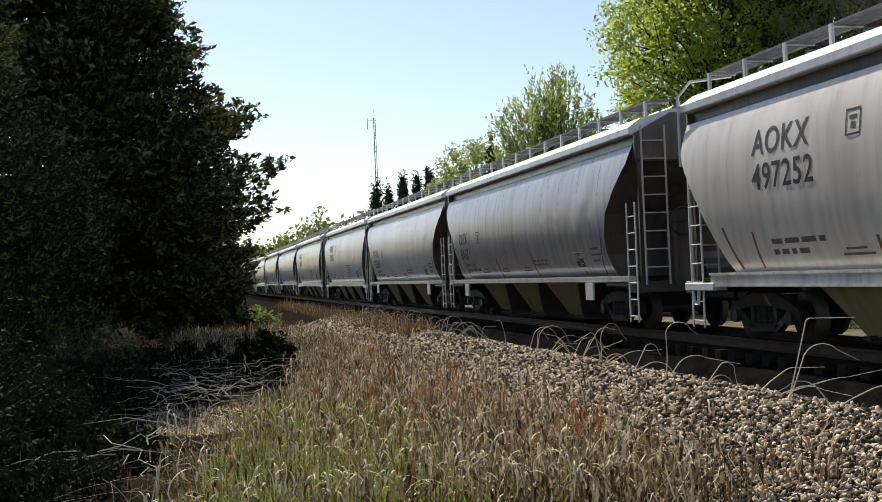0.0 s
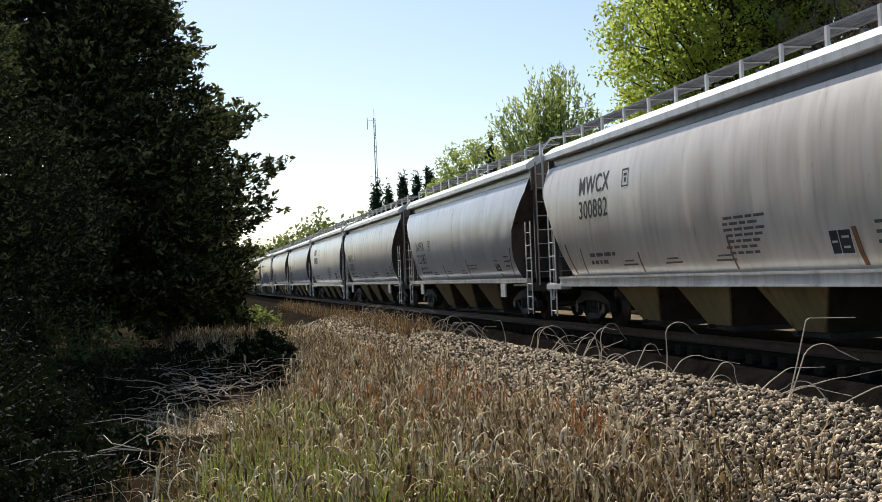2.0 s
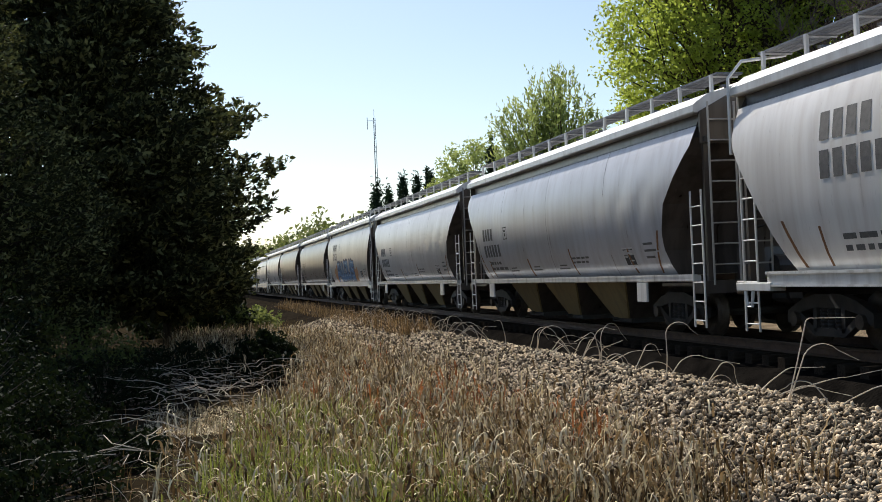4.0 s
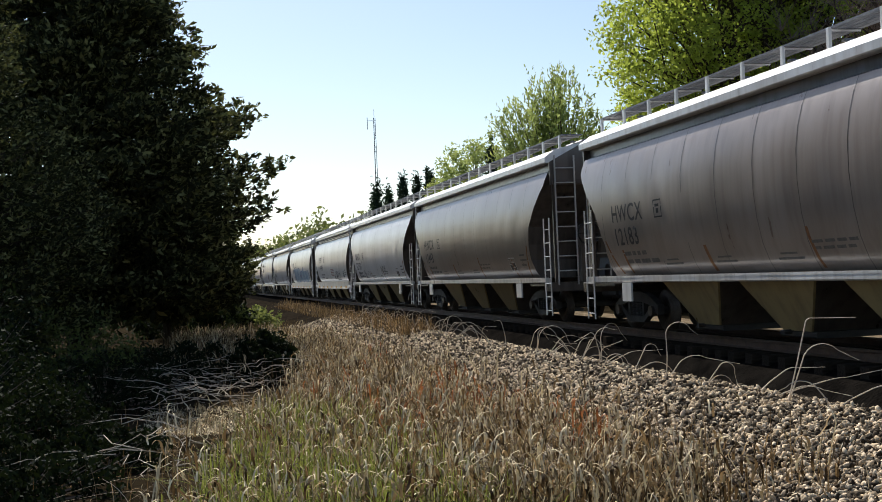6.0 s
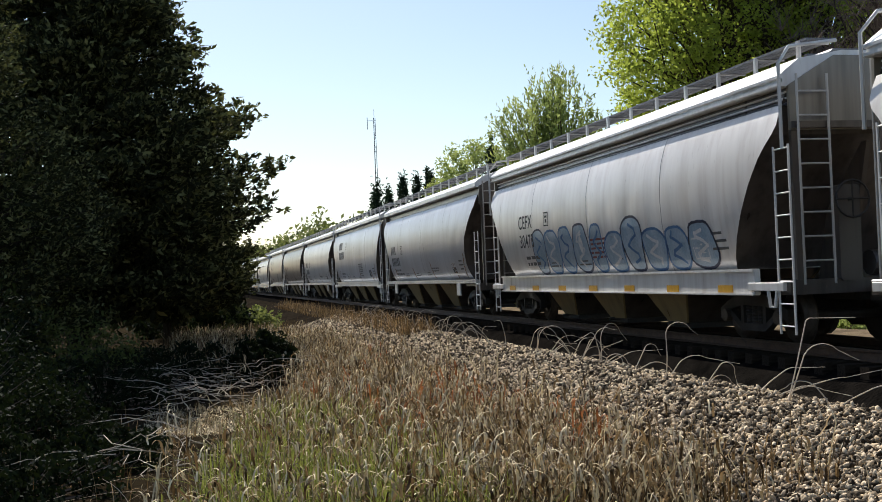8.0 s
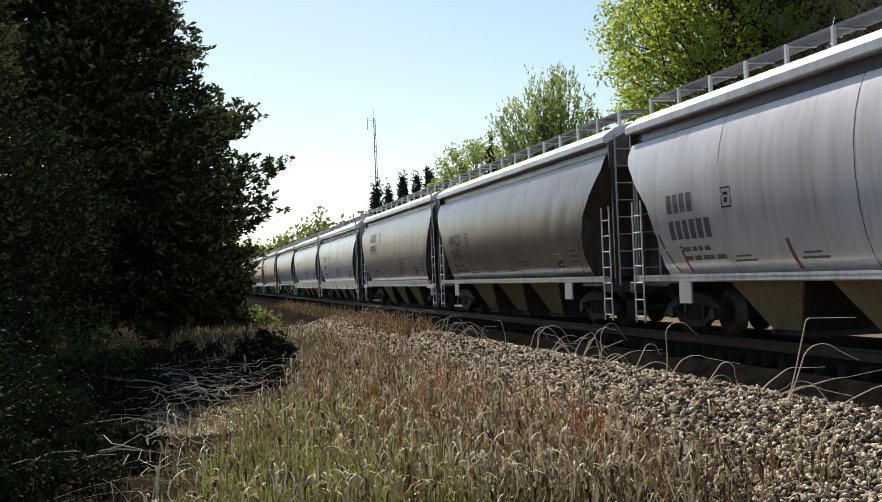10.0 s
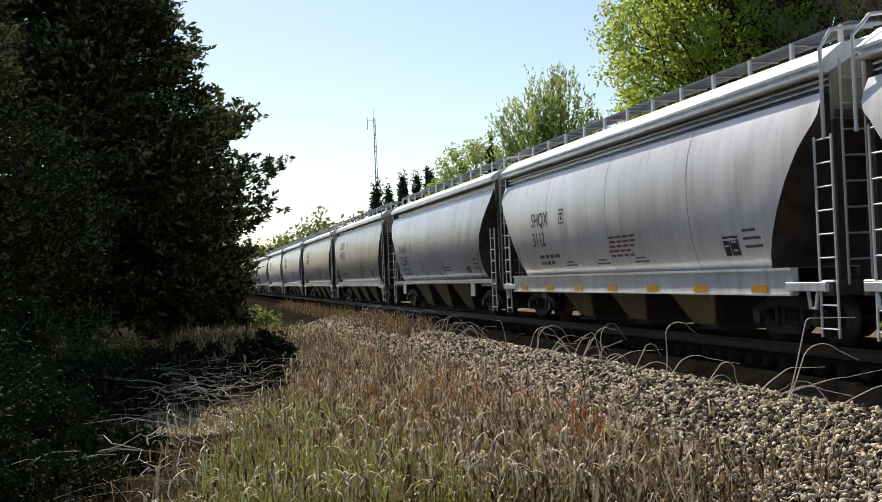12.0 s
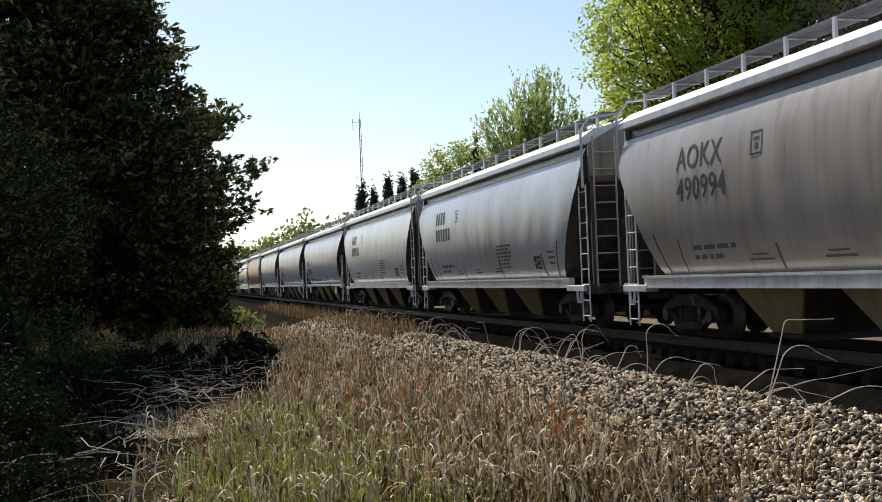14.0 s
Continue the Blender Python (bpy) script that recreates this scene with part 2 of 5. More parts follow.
def build_ground():
    xs = [-2500, -400, -120, -60] + list(np.arange(-40, -8, 4.0)) + list(np.arange(-8, 17, 0.35)) + list(np.arange(17, 60, 4.0)) + [80, 150, 500, 2500]
    ys = [-2500, -300, -60, -20, 0] + list(np.arange(4, 40, 0.6)) + list(np.arange(40, 130, 5.0)) + [150, 200, 300, 450, 900, 3000]
    v, f = [], []
    for y in ys:
        for x in xs:
            v.append((x, y, ground_z(x, y)))
    w = len(xs)
    split = []
    for j in range(len(ys) - 1):
        for i in range(w - 1):
            f.append((j * w + i, j * w + i + 1, (j + 1) * w + i + 1, (j + 1) * w + i))
            mid = (xs[i] + xs[i + 1]) / 2
            # 2: bed with the train's shadow painted in, 3: its sunlit-coloured copy
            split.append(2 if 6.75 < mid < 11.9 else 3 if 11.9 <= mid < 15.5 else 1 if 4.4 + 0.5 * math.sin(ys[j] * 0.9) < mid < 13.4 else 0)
    me = mesh_of("ground", v, f, [soil_mat, ballast_mat, shaded_bed_mat, far_ballast_mat], True)
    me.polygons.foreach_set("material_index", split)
    return tagged(new("ground", me), "weedy soil verge and gravel railway bed", "ground", kind="structure")


build_ground()


def build_track():
    track = tagged(new("railway_track"), "rusty steel rails on dark timber sleepers in gravel", "railway track", kind="structure")
    track.location = (TRACK_X, 0, 0)
    prof = [(-0.07, -0.17), (0.07, -0.17), (0.07, -0.155), (0.012, -0.135), (0.012, -0.045), (0.036, -0.035), (0.036, -0.004), (0.03, 0), (-0.03, 0), (-0.036, -0.004), (-0.036, -0.035), (-0.012, -0.045), (-0.012, -0.135), (-0.07, -0.155)]
    for s in (-0.755, 0.755):
        rings = [[(s + x, y, z) for x, z in prof] for y in (-60, 700)]
        part("rail", Shape().loft(rings), rail_mat, track)
    tie = Shape().box(-1.3, 1.3, -0.11, 0.11, -0.36, -0.175).mesh("sleeper", tie_mat)
    for k in range(150):
        ob = part("sleeper", tie, None, track)
        ob.location = (random.uniform(-0.03, 0.03), -4 + k * 0.55, 0)
    return track


build_track()

# ---- freight cars ----
V = 31.9          # metres a second
Y_PASS = -2.28
CAR_LEN = {"round": 16.5, "flat": 16.4, "deep": 16.7}
# half sections of the side sheets, from the sill up: (out, height)
SIDE = {
    "round": [(1.26, 1.13), (1.38, 1.32), (1.49, 1.60), (1.575, 2.00), (1.62, 2.45), (1.62, 2.90), (1.57, 3.25), (1.49, 3.54), (1.40, 3.74)],
    "flat": [(1.37, 1.15), (1.46, 1.38), (1.535, 1.70), (1.59, 2.10), (1.615, 2.55), (1.61, 2.95), (1.57, 3.30), (1.50, 3.58), (1.42, 3.79)],
    "deep": [(1.36, 1.20), (1.45, 1.40), (1.53, 1.70), (1.59, 2.10), (1.615, 2.50), (1.605, 2.90), (1.555, 3.22), (1.48, 3.48), (1.40, 3.66)],
}
# roof edge: (fascia bottom, roof edge height, edge half width)
ROOF = {"round": (3.98, 4.12, 1.50), "flat": (4.02, 4.16, 1.50), "deep": (3.93, 4.10, 1.50)}


def side_x(kind, z):
    s = SIDE[kind]
    for (xa, za), (xb, zb) in zip(s, s[1:]):
        if za <= z <= zb:
            return xa + (xb - xa) * (z - za) / (zb - za)
    return s[0][0] if z < s[0][1] else s[-1][0]


def end_cut(kind, z):
    """How far the side sheet stops short of the roof's end at a height."""
    z0, z1 = SIDE[kind][0][1], SIDE[kind][-1][1]
    u = max(0.0, min(1.0, (z1 - z) / (z1 - z0)))
    if kind == "round":
        pts = ((0.0, 0.10), (0.12, 0.12), (0.5, 1.22), (0.75, 1.50), (1.0, 1.42))
        for (ua, ca), (ub, cb) in zip(pts, pts[1:]):
            if ua <= u <= ub:
                return ca + (cb - ca) * (u - ua) / (ub - ua)
    if kind == "flat":
        return 0.12 + (0 if u < 0.22 else 1.55 * ((u - 0.22) / 0.78))
    return 0.12 + (0 if u < 0.16 else 1.75 * ((u - 0.16) / 0.84) ** 0.8)


PUFF = {}
for _kind in CAR_LEN:
    _rng = random.Random(_kind)
    PUFF[_kind] = [_rng.uniform(0.003, 0.014) for _ in range(12)]


def pillow(kind, y, z):
    """How far a panel swells between its welds."""
    z0, z1 = SIDE[kind][0][1], SIDE[kind][-1][1]
    half = CAR_LEN[kind] / 2 - end_cut(kind, z)
    u = max(0.0, min(0.9999, (y + half) / (2 * half))) * 12
    return PUFF[kind][int(u)] * math.sin(math.pi * (u % 1)) * math.sin(math.pi * max(0.0, min(1.0, (z - z0) / (z1 - z0))))


def body_mesh(kind):
    """Side sheets with welded panels, and the slope sheets that close the ends."""
    L = CAR_LEN[kind]
    prof = SIDE[kind]
    dense = []
    for (xa, za), (xb, zb) in zip(prof, prof[1:]):
        dense += [(xa, za), ((xa + xb) / 2, (za + zb) / 2)]
    dense.append(prof[-1])
    panels = 12
    per = 6
    n = panels * per
    puff = PUFF[kind]
    sh = Shape()
    m = len(dense)
    for s in (-1, 1):
        v, f = [], []
        for j in range(n + 1):
            u = j / n
            k = min(panels - 1, j // per)
            w = math.sin(math.pi * ((j % per) / per)) if j < n else 0
            for x, z in dense:
                half = L / 2 - end_cut(kind, z)
                mid = math.sin(math.pi * (z - dense[0][1]) / (dense[-1][1] - dense[0][1]))
                v.append((s * (x + puff[k] * w * mid), -half + 2 * half * u, z))
        for j in range(n):
            for i in range(m - 1):
                q = (j * m + i, j * m + i + 1, (j + 1) * m + i + 1, (j + 1) * m + i)
                f.append(q if s < 0 else q[::-1])
        sh.add(v, f)
    xb, zb = dense[0]
    half = L / 2 - end_cut(kind, zb)
    sh.add([(-xb, -half, zb), (xb, -half, zb), (xb, half, zb), (-xb, half, zb)], [(0, 1, 2, 3)])
    return sh.mesh("body", PAINT["grey"], True)


def slope_meshes(kind):
    """The sloping sheets that close the body's ends, a hand behind the side sheets' edges."""
    L = CAR_LEN[kind]
    out = []
    for e in (-1, 1):
        prof = SIDE[kind] + [(SIDE[kind][-1][0] - 0.12, ROOF[kind][0])]
        rings = []
        for t in (0.05, 0.09):
            for x, z in prof:
                y = e * (L / 2 - end_cut(kind, z) - t)
                rings.append([(-x + 0.01, y, z), (x - 0.01, y, z)])
        n = len(prof)
        sh = Shape().loft(rings[:n], closed=False, caps=False)
        # the dark end paint also holds the shade of these down-facing sheets
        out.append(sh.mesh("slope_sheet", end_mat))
    return out


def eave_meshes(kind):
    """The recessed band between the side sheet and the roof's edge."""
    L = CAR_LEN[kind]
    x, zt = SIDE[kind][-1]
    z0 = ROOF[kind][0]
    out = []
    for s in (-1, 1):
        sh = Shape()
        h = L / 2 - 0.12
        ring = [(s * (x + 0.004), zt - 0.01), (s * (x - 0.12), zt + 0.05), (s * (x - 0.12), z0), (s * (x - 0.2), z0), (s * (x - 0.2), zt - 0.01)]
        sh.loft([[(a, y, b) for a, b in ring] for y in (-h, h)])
        # the band's dark paint includes the shade that the eave casts
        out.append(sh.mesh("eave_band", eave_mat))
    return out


def seam_meshes(kind):
    """Weld seams that stand a few millimetres proud of the side sheet."""
    L = CAR_LEN[kind]
    out = []
    zs = [z for _, z in SIDE[kind]]
    for s in (-1,):
        for k in range(1, 12):
            sh = Shape()
            u = k / 12
            pts = []
            y = (u - 0.5) * (L - 0.6)
            for z in zs:
                if abs(y) < L / 2 - end_cut(kind, z) - 0.05:
                    pts.append((side_x(kind, z) + 0.004, y, z))
            for a, b in zip(pts, pts[1:]):
                w = 0.010
                sh.add([(s * a[0], a[1] - w, a[2]), (s * a[0], a[1] + w, a[2]), (s * b[0], b[1] + w, b[2]), (s * b[0], b[1] - w, b[2])], [(0, 1, 2, 3) if s > 0 else (3, 2, 1, 0)])
            out.append(sh.mesh("weld_seam", end_mat))
    return out


def roof_mesh(kind):
    L = CAR_LEN[kind]
    z0, z1, w = ROOF[kind]
    xt, zt = SIDE[kind][-1]
    crown = z1 + 0.36
    half = [(xt - 0.14, z0 - 0.01), (w - 0.03, z0 - 0.02), (w, z0), (w, z1 - 0.02), (w - 0.03, z1), (w - 0.05, z1 + 0.02), (w - (0.34 if kind == "deep" else 0.27), z1 + (0.24 if kind == "deep" else 0.17)), (0.62, crown - 0.03), (0.45, crown)]
    if kind == "deep":
        half[2:4] = [(w, z0), (w, z0 + 0.04), (w - 0.05, z0 + 0.05), (w - 0.05, z0 + 0.10), (w, z0 + 0.11), (w, z1 - 0.02)]
    ring = [(-x, z) for x, z in half] + [(x, z) for x, z in half[::-1]]
    ys = [-L / 2, L / 2]
    sh = Shape().loft([[(x, y, z) for x, z in ring] for y in ys])
    # hatch trough with covers
    return sh.mesh("roof", roof_mat)


def ladder(sh, x, y, z0, z1, w=0.42, steps=0.30, r=0.013, lean=0.0):
    for dy in (-w / 2, w / 2):
        sh.box(x - 0.012, x + 0.012, y + dy - 0.018, y + dy + 0.018, z0, z1)
    z = z0 + 0.12
    while z < z1:
        sh.bar((x, y - w / 2, z), (x, y + w / 2, z), r, r, 5)
        z += steps
    return sh


def truck_parts():
    """One four-wheeled bogie's meshes, centred on its pivot."""
    out = []
    for s in (-1, 1):
        fr = Shape()
        x = s * 1.02
        arch = [(-1.15, 0.44, 0.10), (-0.75, 0.62, 0.09), (-0.35, 0.70, 0.10), (0.35, 0.70, 0.10), (0.75, 0.62, 0.09), (1.15, 0.44, 0.10)]
        fr.loft([[(x - 0.07, y, z - h), (x + 0.07, y, z - h), (x + 0.07, y, z + h), (x - 0.07, y, z + h)] for y, z, h in arch])
        low = [(-0.85, 0.50, 0.06), (-0.40, 0.24, 0.06), (0.40, 0.24, 0.06), (0.85, 0.50, 0.06)]
        fr.loft([[(x - 0.06, y, z - h), (x + 0.06, y, z - h), (x + 0.06, y, z + h), (x - 0.06, y, z + h)] for y, z, h in low])
        for y in (-0.38, 0.38):
            fr.box(x - 0.06, x + 0.06, y - 0.05, y + 0.05, 0.24, 0.70)
        out.append(("side_frame", fr.mesh("side_frame", dark_steel), None))
        for y in (-0.2, 0.0, 0.2):
            sp = Shape()
            sp.loft([[(x + r * math.cos(a), y + r * math.sin(a), 0.29 + k * 0.027) for a in np.linspace(0, 2 * math.pi, 9)[:-1]] for k, r in enumerate((0.075, 0.055) * 6)])
            out.append(("spring", sp.mesh("spring", dark_steel), None))
        for y in (-0.89, 0.89):
            cap = Shape().disc((x + s * 0.08, y, 0.42), 0, 0.05, 0.11, 12)
            out.append(("bearing_cap", cap.mesh("bearing_cap", wheel_mat), None))
    for y in (-0.89, 0.89):
        for s in (-1, 1):
            w = Shape()
            prof = [(0.0, 0.09), (0.09, 0.36), (0.05, 0.38), (0.05, 0.425), (-0.055, 0.425), (-0.06, 0.45), (-0.09, 0.45), (-0.09, 0.37), (-0.03, 0.34), (-0.02, 0.09)]
            seg = 14
            rings = []
            for k in range(seg + 1):
                a = 2 * math.pi * k / seg
                rings.append([(s * (0.755 + px), y + pr * math.cos(a), 0.425 + pr * math.sin(a)) for px, pr in prof])
            w.loft(rings, closed=True, caps=False)
            out.append(("wheel", w.mesh("wheel", wheel_mat, True), None))
        ax = Shape().bar((-0.95, y, 0.425), (0.95, y, 0.425), 0.08, 0.08, 10)
        out.append(("axle", ax.mesh("axle", dark_steel), None))
    out.append(("bolster", Shape().box(-1.0, 1.0, -0.17, 0.17, 0.45, 0.78, 0.04).mesh("bolster", dark_steel), None))
    return out


TRUCK = truck_parts()


def car_meshes(kind):
    """All meshes of one car of a kind: (name, mesh, parent name)."""
    L = CAR_LEN[kind]
    z0, z1, w = ROOF[kind]
    h = L / 2
    crown = z1 + 0.36
    zs = SIDE[kind][0][1]
    out = [("body", body_mesh(kind), None), ("roof", roof_mesh(kind), None), *[("slope_sheet", me, None) for me in slope_meshes(kind)], *[("eave_band", me, None) for me in eave_meshes(kind)], *[("weld_seam", me, "body") for me in seam_meshes(kind)]]
    deep = {"round": 0.12, "flat": 0.21, "deep": 0.40}[kind]
    for s in (-1, 1):
        sill = Shape()
        x = s * 1.52
        if kind == "round":
            sill.box(min(x, x - s * 0.13), max(x, x - s * 0.13), -h + 0.2, h - 0.2, zs - deep, zs, 0.02)
            sill.box(min(x + s * 0.004, x - s * 0.06), max(x + s * 0.004, x - s * 0.06), -h + 0.2, h - 0.2, zs - 0.03, zs + 0.012)
        else:
            sill.box(min(x, x - s * 0.10), max(x, x - s * 0.10), -h + 1.0, h - 1.0, zs - deep, zs, 0.015)
            sill.box(min(x + s * 0.035, x - s * 0.08), max(x + s * 0.035, x - s * 0.08), -h + 1.0, h - 1.0, zs - 0.035, zs + 0.008)
            sill.box(min(x + s * 0.035, x - s * 0.08), max(x + s * 0.035, x - s * 0.08), -h + 1.0, h - 1.0, zs - deep - 0.01, zs - deep + 0.02)
        out.append(("side_sill", sill.mesh("side_sill", white_sill if kind == "deep" else sill_mat), None))
        # jacking pads or reflectors along the sill
        for y in (-h + 2.6, h - 2.6):
            if kind == "round":
                pad = Shape().box(min(x + s * 0.01, x - s * 0.03), max(x + s * 0.01, x - s * 0.03), y - 0.24, y + 0.24, zs - 0.50, zs - 0.125)
                out.append(("jacking_pad", pad.mesh("jacking_pad", ladder_mat), None))
        if kind == "deep":
            for k in range(7):
                y = -h + 2.0 + k * (L - 4.0) / 6
                rf = Shape().box(min(x, x + s * 0.012), max(x, x + s * 0.012), y - 0.26, y + 0.26, zs - deep + 0.03, zs - deep + 0.15)
                out.append(("reflector", rf.mesh("reflector", amber_mat), None))
        if kind == "deep":
            xe = SIDE[kind][-1][0] - 0.12
            for ze in (3.745, 3.835):
                rib = Shape().box(min(s * xe, s * (xe + 0.05)), max(s * xe, s * (xe + 0.05)), -h + 0.13, h - 0.13, ze, ze + 0.028)
                out.append(("eave_rib", rib.mesh("eave_rib", roof_mat), None))
    # ends
    for e in (-1, 1):
        y = e * (h + 0.0)
        wall = Shape()
        t = 0.03
        zl = {"round": 3.42, "flat": 3.20, "deep": 3.26}[kind]
        hw = 1.40 if kind == "round" else 1.37
        outline = [(-hw, z0), (-hw, zl), (hw, zl), (hw, z0), (0.6, crown - 0.08), (-0.6, crown - 0.08)]
        wall.loft([[(x, y - t, z) for x, z in outline], [(x, y + t, z) for x, z in outline]])
        deck = Shape().box(-1.46, 1.46, min(y - e * 1.75, y - e * 0.2), max(y - e * 1.75, y - e * 0.2), 0.93, 0.99)
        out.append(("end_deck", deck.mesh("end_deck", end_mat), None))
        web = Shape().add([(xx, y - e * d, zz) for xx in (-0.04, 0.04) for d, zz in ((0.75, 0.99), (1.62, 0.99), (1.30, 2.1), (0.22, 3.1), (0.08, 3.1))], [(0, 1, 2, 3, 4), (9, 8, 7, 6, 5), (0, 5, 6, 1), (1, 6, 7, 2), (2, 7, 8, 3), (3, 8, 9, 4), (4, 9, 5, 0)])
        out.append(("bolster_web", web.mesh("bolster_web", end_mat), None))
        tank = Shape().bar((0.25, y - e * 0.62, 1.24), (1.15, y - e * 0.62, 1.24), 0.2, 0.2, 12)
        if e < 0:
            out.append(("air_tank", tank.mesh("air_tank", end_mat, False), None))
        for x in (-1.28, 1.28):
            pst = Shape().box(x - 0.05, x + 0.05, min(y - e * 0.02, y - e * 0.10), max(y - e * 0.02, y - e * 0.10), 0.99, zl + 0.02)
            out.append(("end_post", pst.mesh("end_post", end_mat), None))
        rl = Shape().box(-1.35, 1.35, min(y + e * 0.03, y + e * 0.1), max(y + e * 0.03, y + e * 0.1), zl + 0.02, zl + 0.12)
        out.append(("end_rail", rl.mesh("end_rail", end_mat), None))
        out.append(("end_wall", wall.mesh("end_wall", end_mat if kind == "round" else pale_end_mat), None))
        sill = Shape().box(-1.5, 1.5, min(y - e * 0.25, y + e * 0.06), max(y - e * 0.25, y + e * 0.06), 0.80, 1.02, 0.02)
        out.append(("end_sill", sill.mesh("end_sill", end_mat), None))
        coup = Shape().box(-0.16, 0.16, min(y, y + e * 1.0), max(y, y + e * 1.0), 0.62, 0.90, 0.05)
        coup.box(-0.24, 0.24, min(y + e * 0.75, y + e * 1.18), max(y + e * 0.75, y + e * 1.18), 0.60, 0.92, 0.08)
        out.append(("coupler", coup.mesh("coupler", dark_steel), None))
        hose = Shape().path([(0.3, y + e * 0.1, 0.85), (0.34, y + e * 0.4, 0.55), (0.3, y + e * 0.8, 0.36), (0.25, y + e * 1.15, 0.42)], 0.03)
        out.append(("brake_hose", hose.mesh("brake_hose", dark_steel), None))
        for s in (-1, 1):
            ld = Shape()
            yl = e * (h - 0.25) - 0.25
            ladder(ld, s * 1.53, yl, 0.22, 2.6 if kind == "round" else z0 - 0.9, 0.44, 0.33)
            out.append(("ladder", ld.mesh("ladder", ladder_mat), None))
            le = Shape()
            for z in np.arange(1.3, z0 - 0.1, 0.36):
                le.bar((s * 0.80, y + e * 0.14, z), (s * 1.30, y + e * 0.14, z), 0.016)
            for x in (0.80, 1.30):
                le.bar((s * x, y + e * 0.14, 0.95), (s * x, y + e * 0.14, z0 + 0.15), 0.022)
            out.append(("end_ladder", le.mesh("end_ladder", end_ladder_mat), None))
            if kind != "round":
                st = Shape().box(min(s * 1.30, s * 1.56), max(s * 1.30, s * 1.56), min(e * (h - 1.15), e * (h - 0.05)), max(e * (h - 1.15), e * (h - 0.05)), 0.86, 0.99, 0.01)
                st.path([(s * 1.53, e * (h - 0.55), 0.86), (s * 1.53, e * (h - 0.50), 0.62), (s * 1.53, e * (h - 0.36), 0.62), (s * 1.53, e * (h - 0.30), 0.86)], 0.03)
                out.append(("step", st.mesh("step", ladder_mat), None))
                gr = Shape().path([(s * 1.52, e * (h + 0.02), z0 - 0.95), (s * 1.52, e * (h + 0.02), z1 + 0.15), (s * 1.30, e * (h - 0.05), z1 + 0.42), (s * 0.5, e * (h - 0.05), crown + 0.16)], 0.03)
                out.append(("grab_rail", gr.mesh("grab_rail", ladder_mat), None))
    bw = Shape()
    rings = []
    for k in range(17):
        a = 2 * math.pi * k / 16
        rings.append([(-0.5 + (0.28 + 0.018 * math.cos(b)) * math.cos(a), -h - 0.2 + 0.018 * math.sin(b), 2.2 + (0.28 + 0.018 * math.cos(b)) * math.sin(a)) for b in (0, 1.57, 3.14, 4.71)])
    bw.loft(rings, caps=False)
    out.append(("brake_wheel", bw.mesh("brake_wheel", dark_steel), None))
    out.append(("brake_housing", Shape().box(-0.68, -0.32, -h - 0.1, -h + 0.12, 0.99, 2.42, 0.03).mesh("brake_housing", end_mat), None))
    for k in range(2):
        a = math.pi / 2 * k
        c, d = 0.28 * math.cos(a), 0.28 * math.sin(a)
        out.append(("spoke", Shape().bar((-0.5 - c, -h - 0.2, 2.2 - d), (-0.5 + c, -h - 0.2, 2.2 + d), 0.014).mesh("spoke", dark_steel), "brake_wheel"))
    out.append(("wheel_shaft", Shape().bar((-0.5, -h, 2.2), (-0.5, -h - 0.21, 2.2), 0.03).mesh("wheel_shaft", dark_steel), "brake_wheel"))
    # roof walkways: grating strips either side of the hatch trough
    zw = crown + 0.16
    for s in (-1, 1):
        for x in (0.50, 0.63, 0.76, 0.89):
            wk = Shape().box(min(s * x, s * (x + 0.11)), max(s * x, s * (x + 0.11)), -h + 0.05, h - 0.05, zw, zw + 0.035)
            out.append(("walkway_plank", wk.mesh("walkway_plank", walk_mat), None))
        k = 0
        for y in np.linspace(-h + 0.25, h - 0.25, 13):
            pst = Shape().box(min(s * 0.99, s * 1.04), max(s * 0.99, s * 1.04), y - 0.035, y + 0.035, z1 + 0.20, zw + 0.02)
            pst.bar((s * 0.5, y, zw - 0.01), (s * 1.03, y, zw - 0.01), 0.022, 0.022, 4)
            out.append(("walkway_bracket", pst.mesh("walkway_bracket", ladder_mat), None))
    for k in range(10):
        y = -h + 1.0 + k * (L - 2.0) / 9
        ht = Shape().box(-0.40, 0.40, y - 0.62, y + 0.62, crown - 0.02, crown + 0.10, 0.04)
        ht.box(-0.46, 0.46, y - 0.05, y + 0.05, crown + 0.09, crown + 0.13)
        out.append(("hatch_cover", ht.mesh("hatch_cover", walk_mat), None))
    # hopper bays
    bays = 3
    span = L - 7.2
    for k in range(bays):
        yc = -span / 2 + span * (k + 0.5) / bays
        hw = span / bays / 2 - 0.30
        zt, zo, xo, yo = zs - 0.03, 0.22, 0.98, 0.42
        for sx in (-1, 1):
            hp = Shape().add([(sx * 1.38, yc - hw, zt), (sx * 1.38, yc + hw, zt), (sx * xo, yc + yo, zo), (sx * xo, yc - yo, zo),
                              (sx * 1.34, yc - hw, zt), (sx * 1.34, yc + hw, zt), (sx * (xo - 0.04), yc + yo, zo), (sx * (xo - 0.04), yc - yo, zo)],
                             [(0, 1, 2, 3), (7, 6, 5, 4), (0, 4, 5, 1), (1, 5, 6, 2), (2, 6, 7, 3), (3, 7, 4, 0)])
            out.append(("hopper_side", hp.mesh("hopper_side", hopper_mat), None))
        # shade on the slope sheets is painted in with the dark end paint
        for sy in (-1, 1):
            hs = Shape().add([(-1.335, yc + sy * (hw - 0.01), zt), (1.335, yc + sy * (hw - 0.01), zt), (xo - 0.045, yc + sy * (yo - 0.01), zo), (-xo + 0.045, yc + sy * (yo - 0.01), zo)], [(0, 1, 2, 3)])
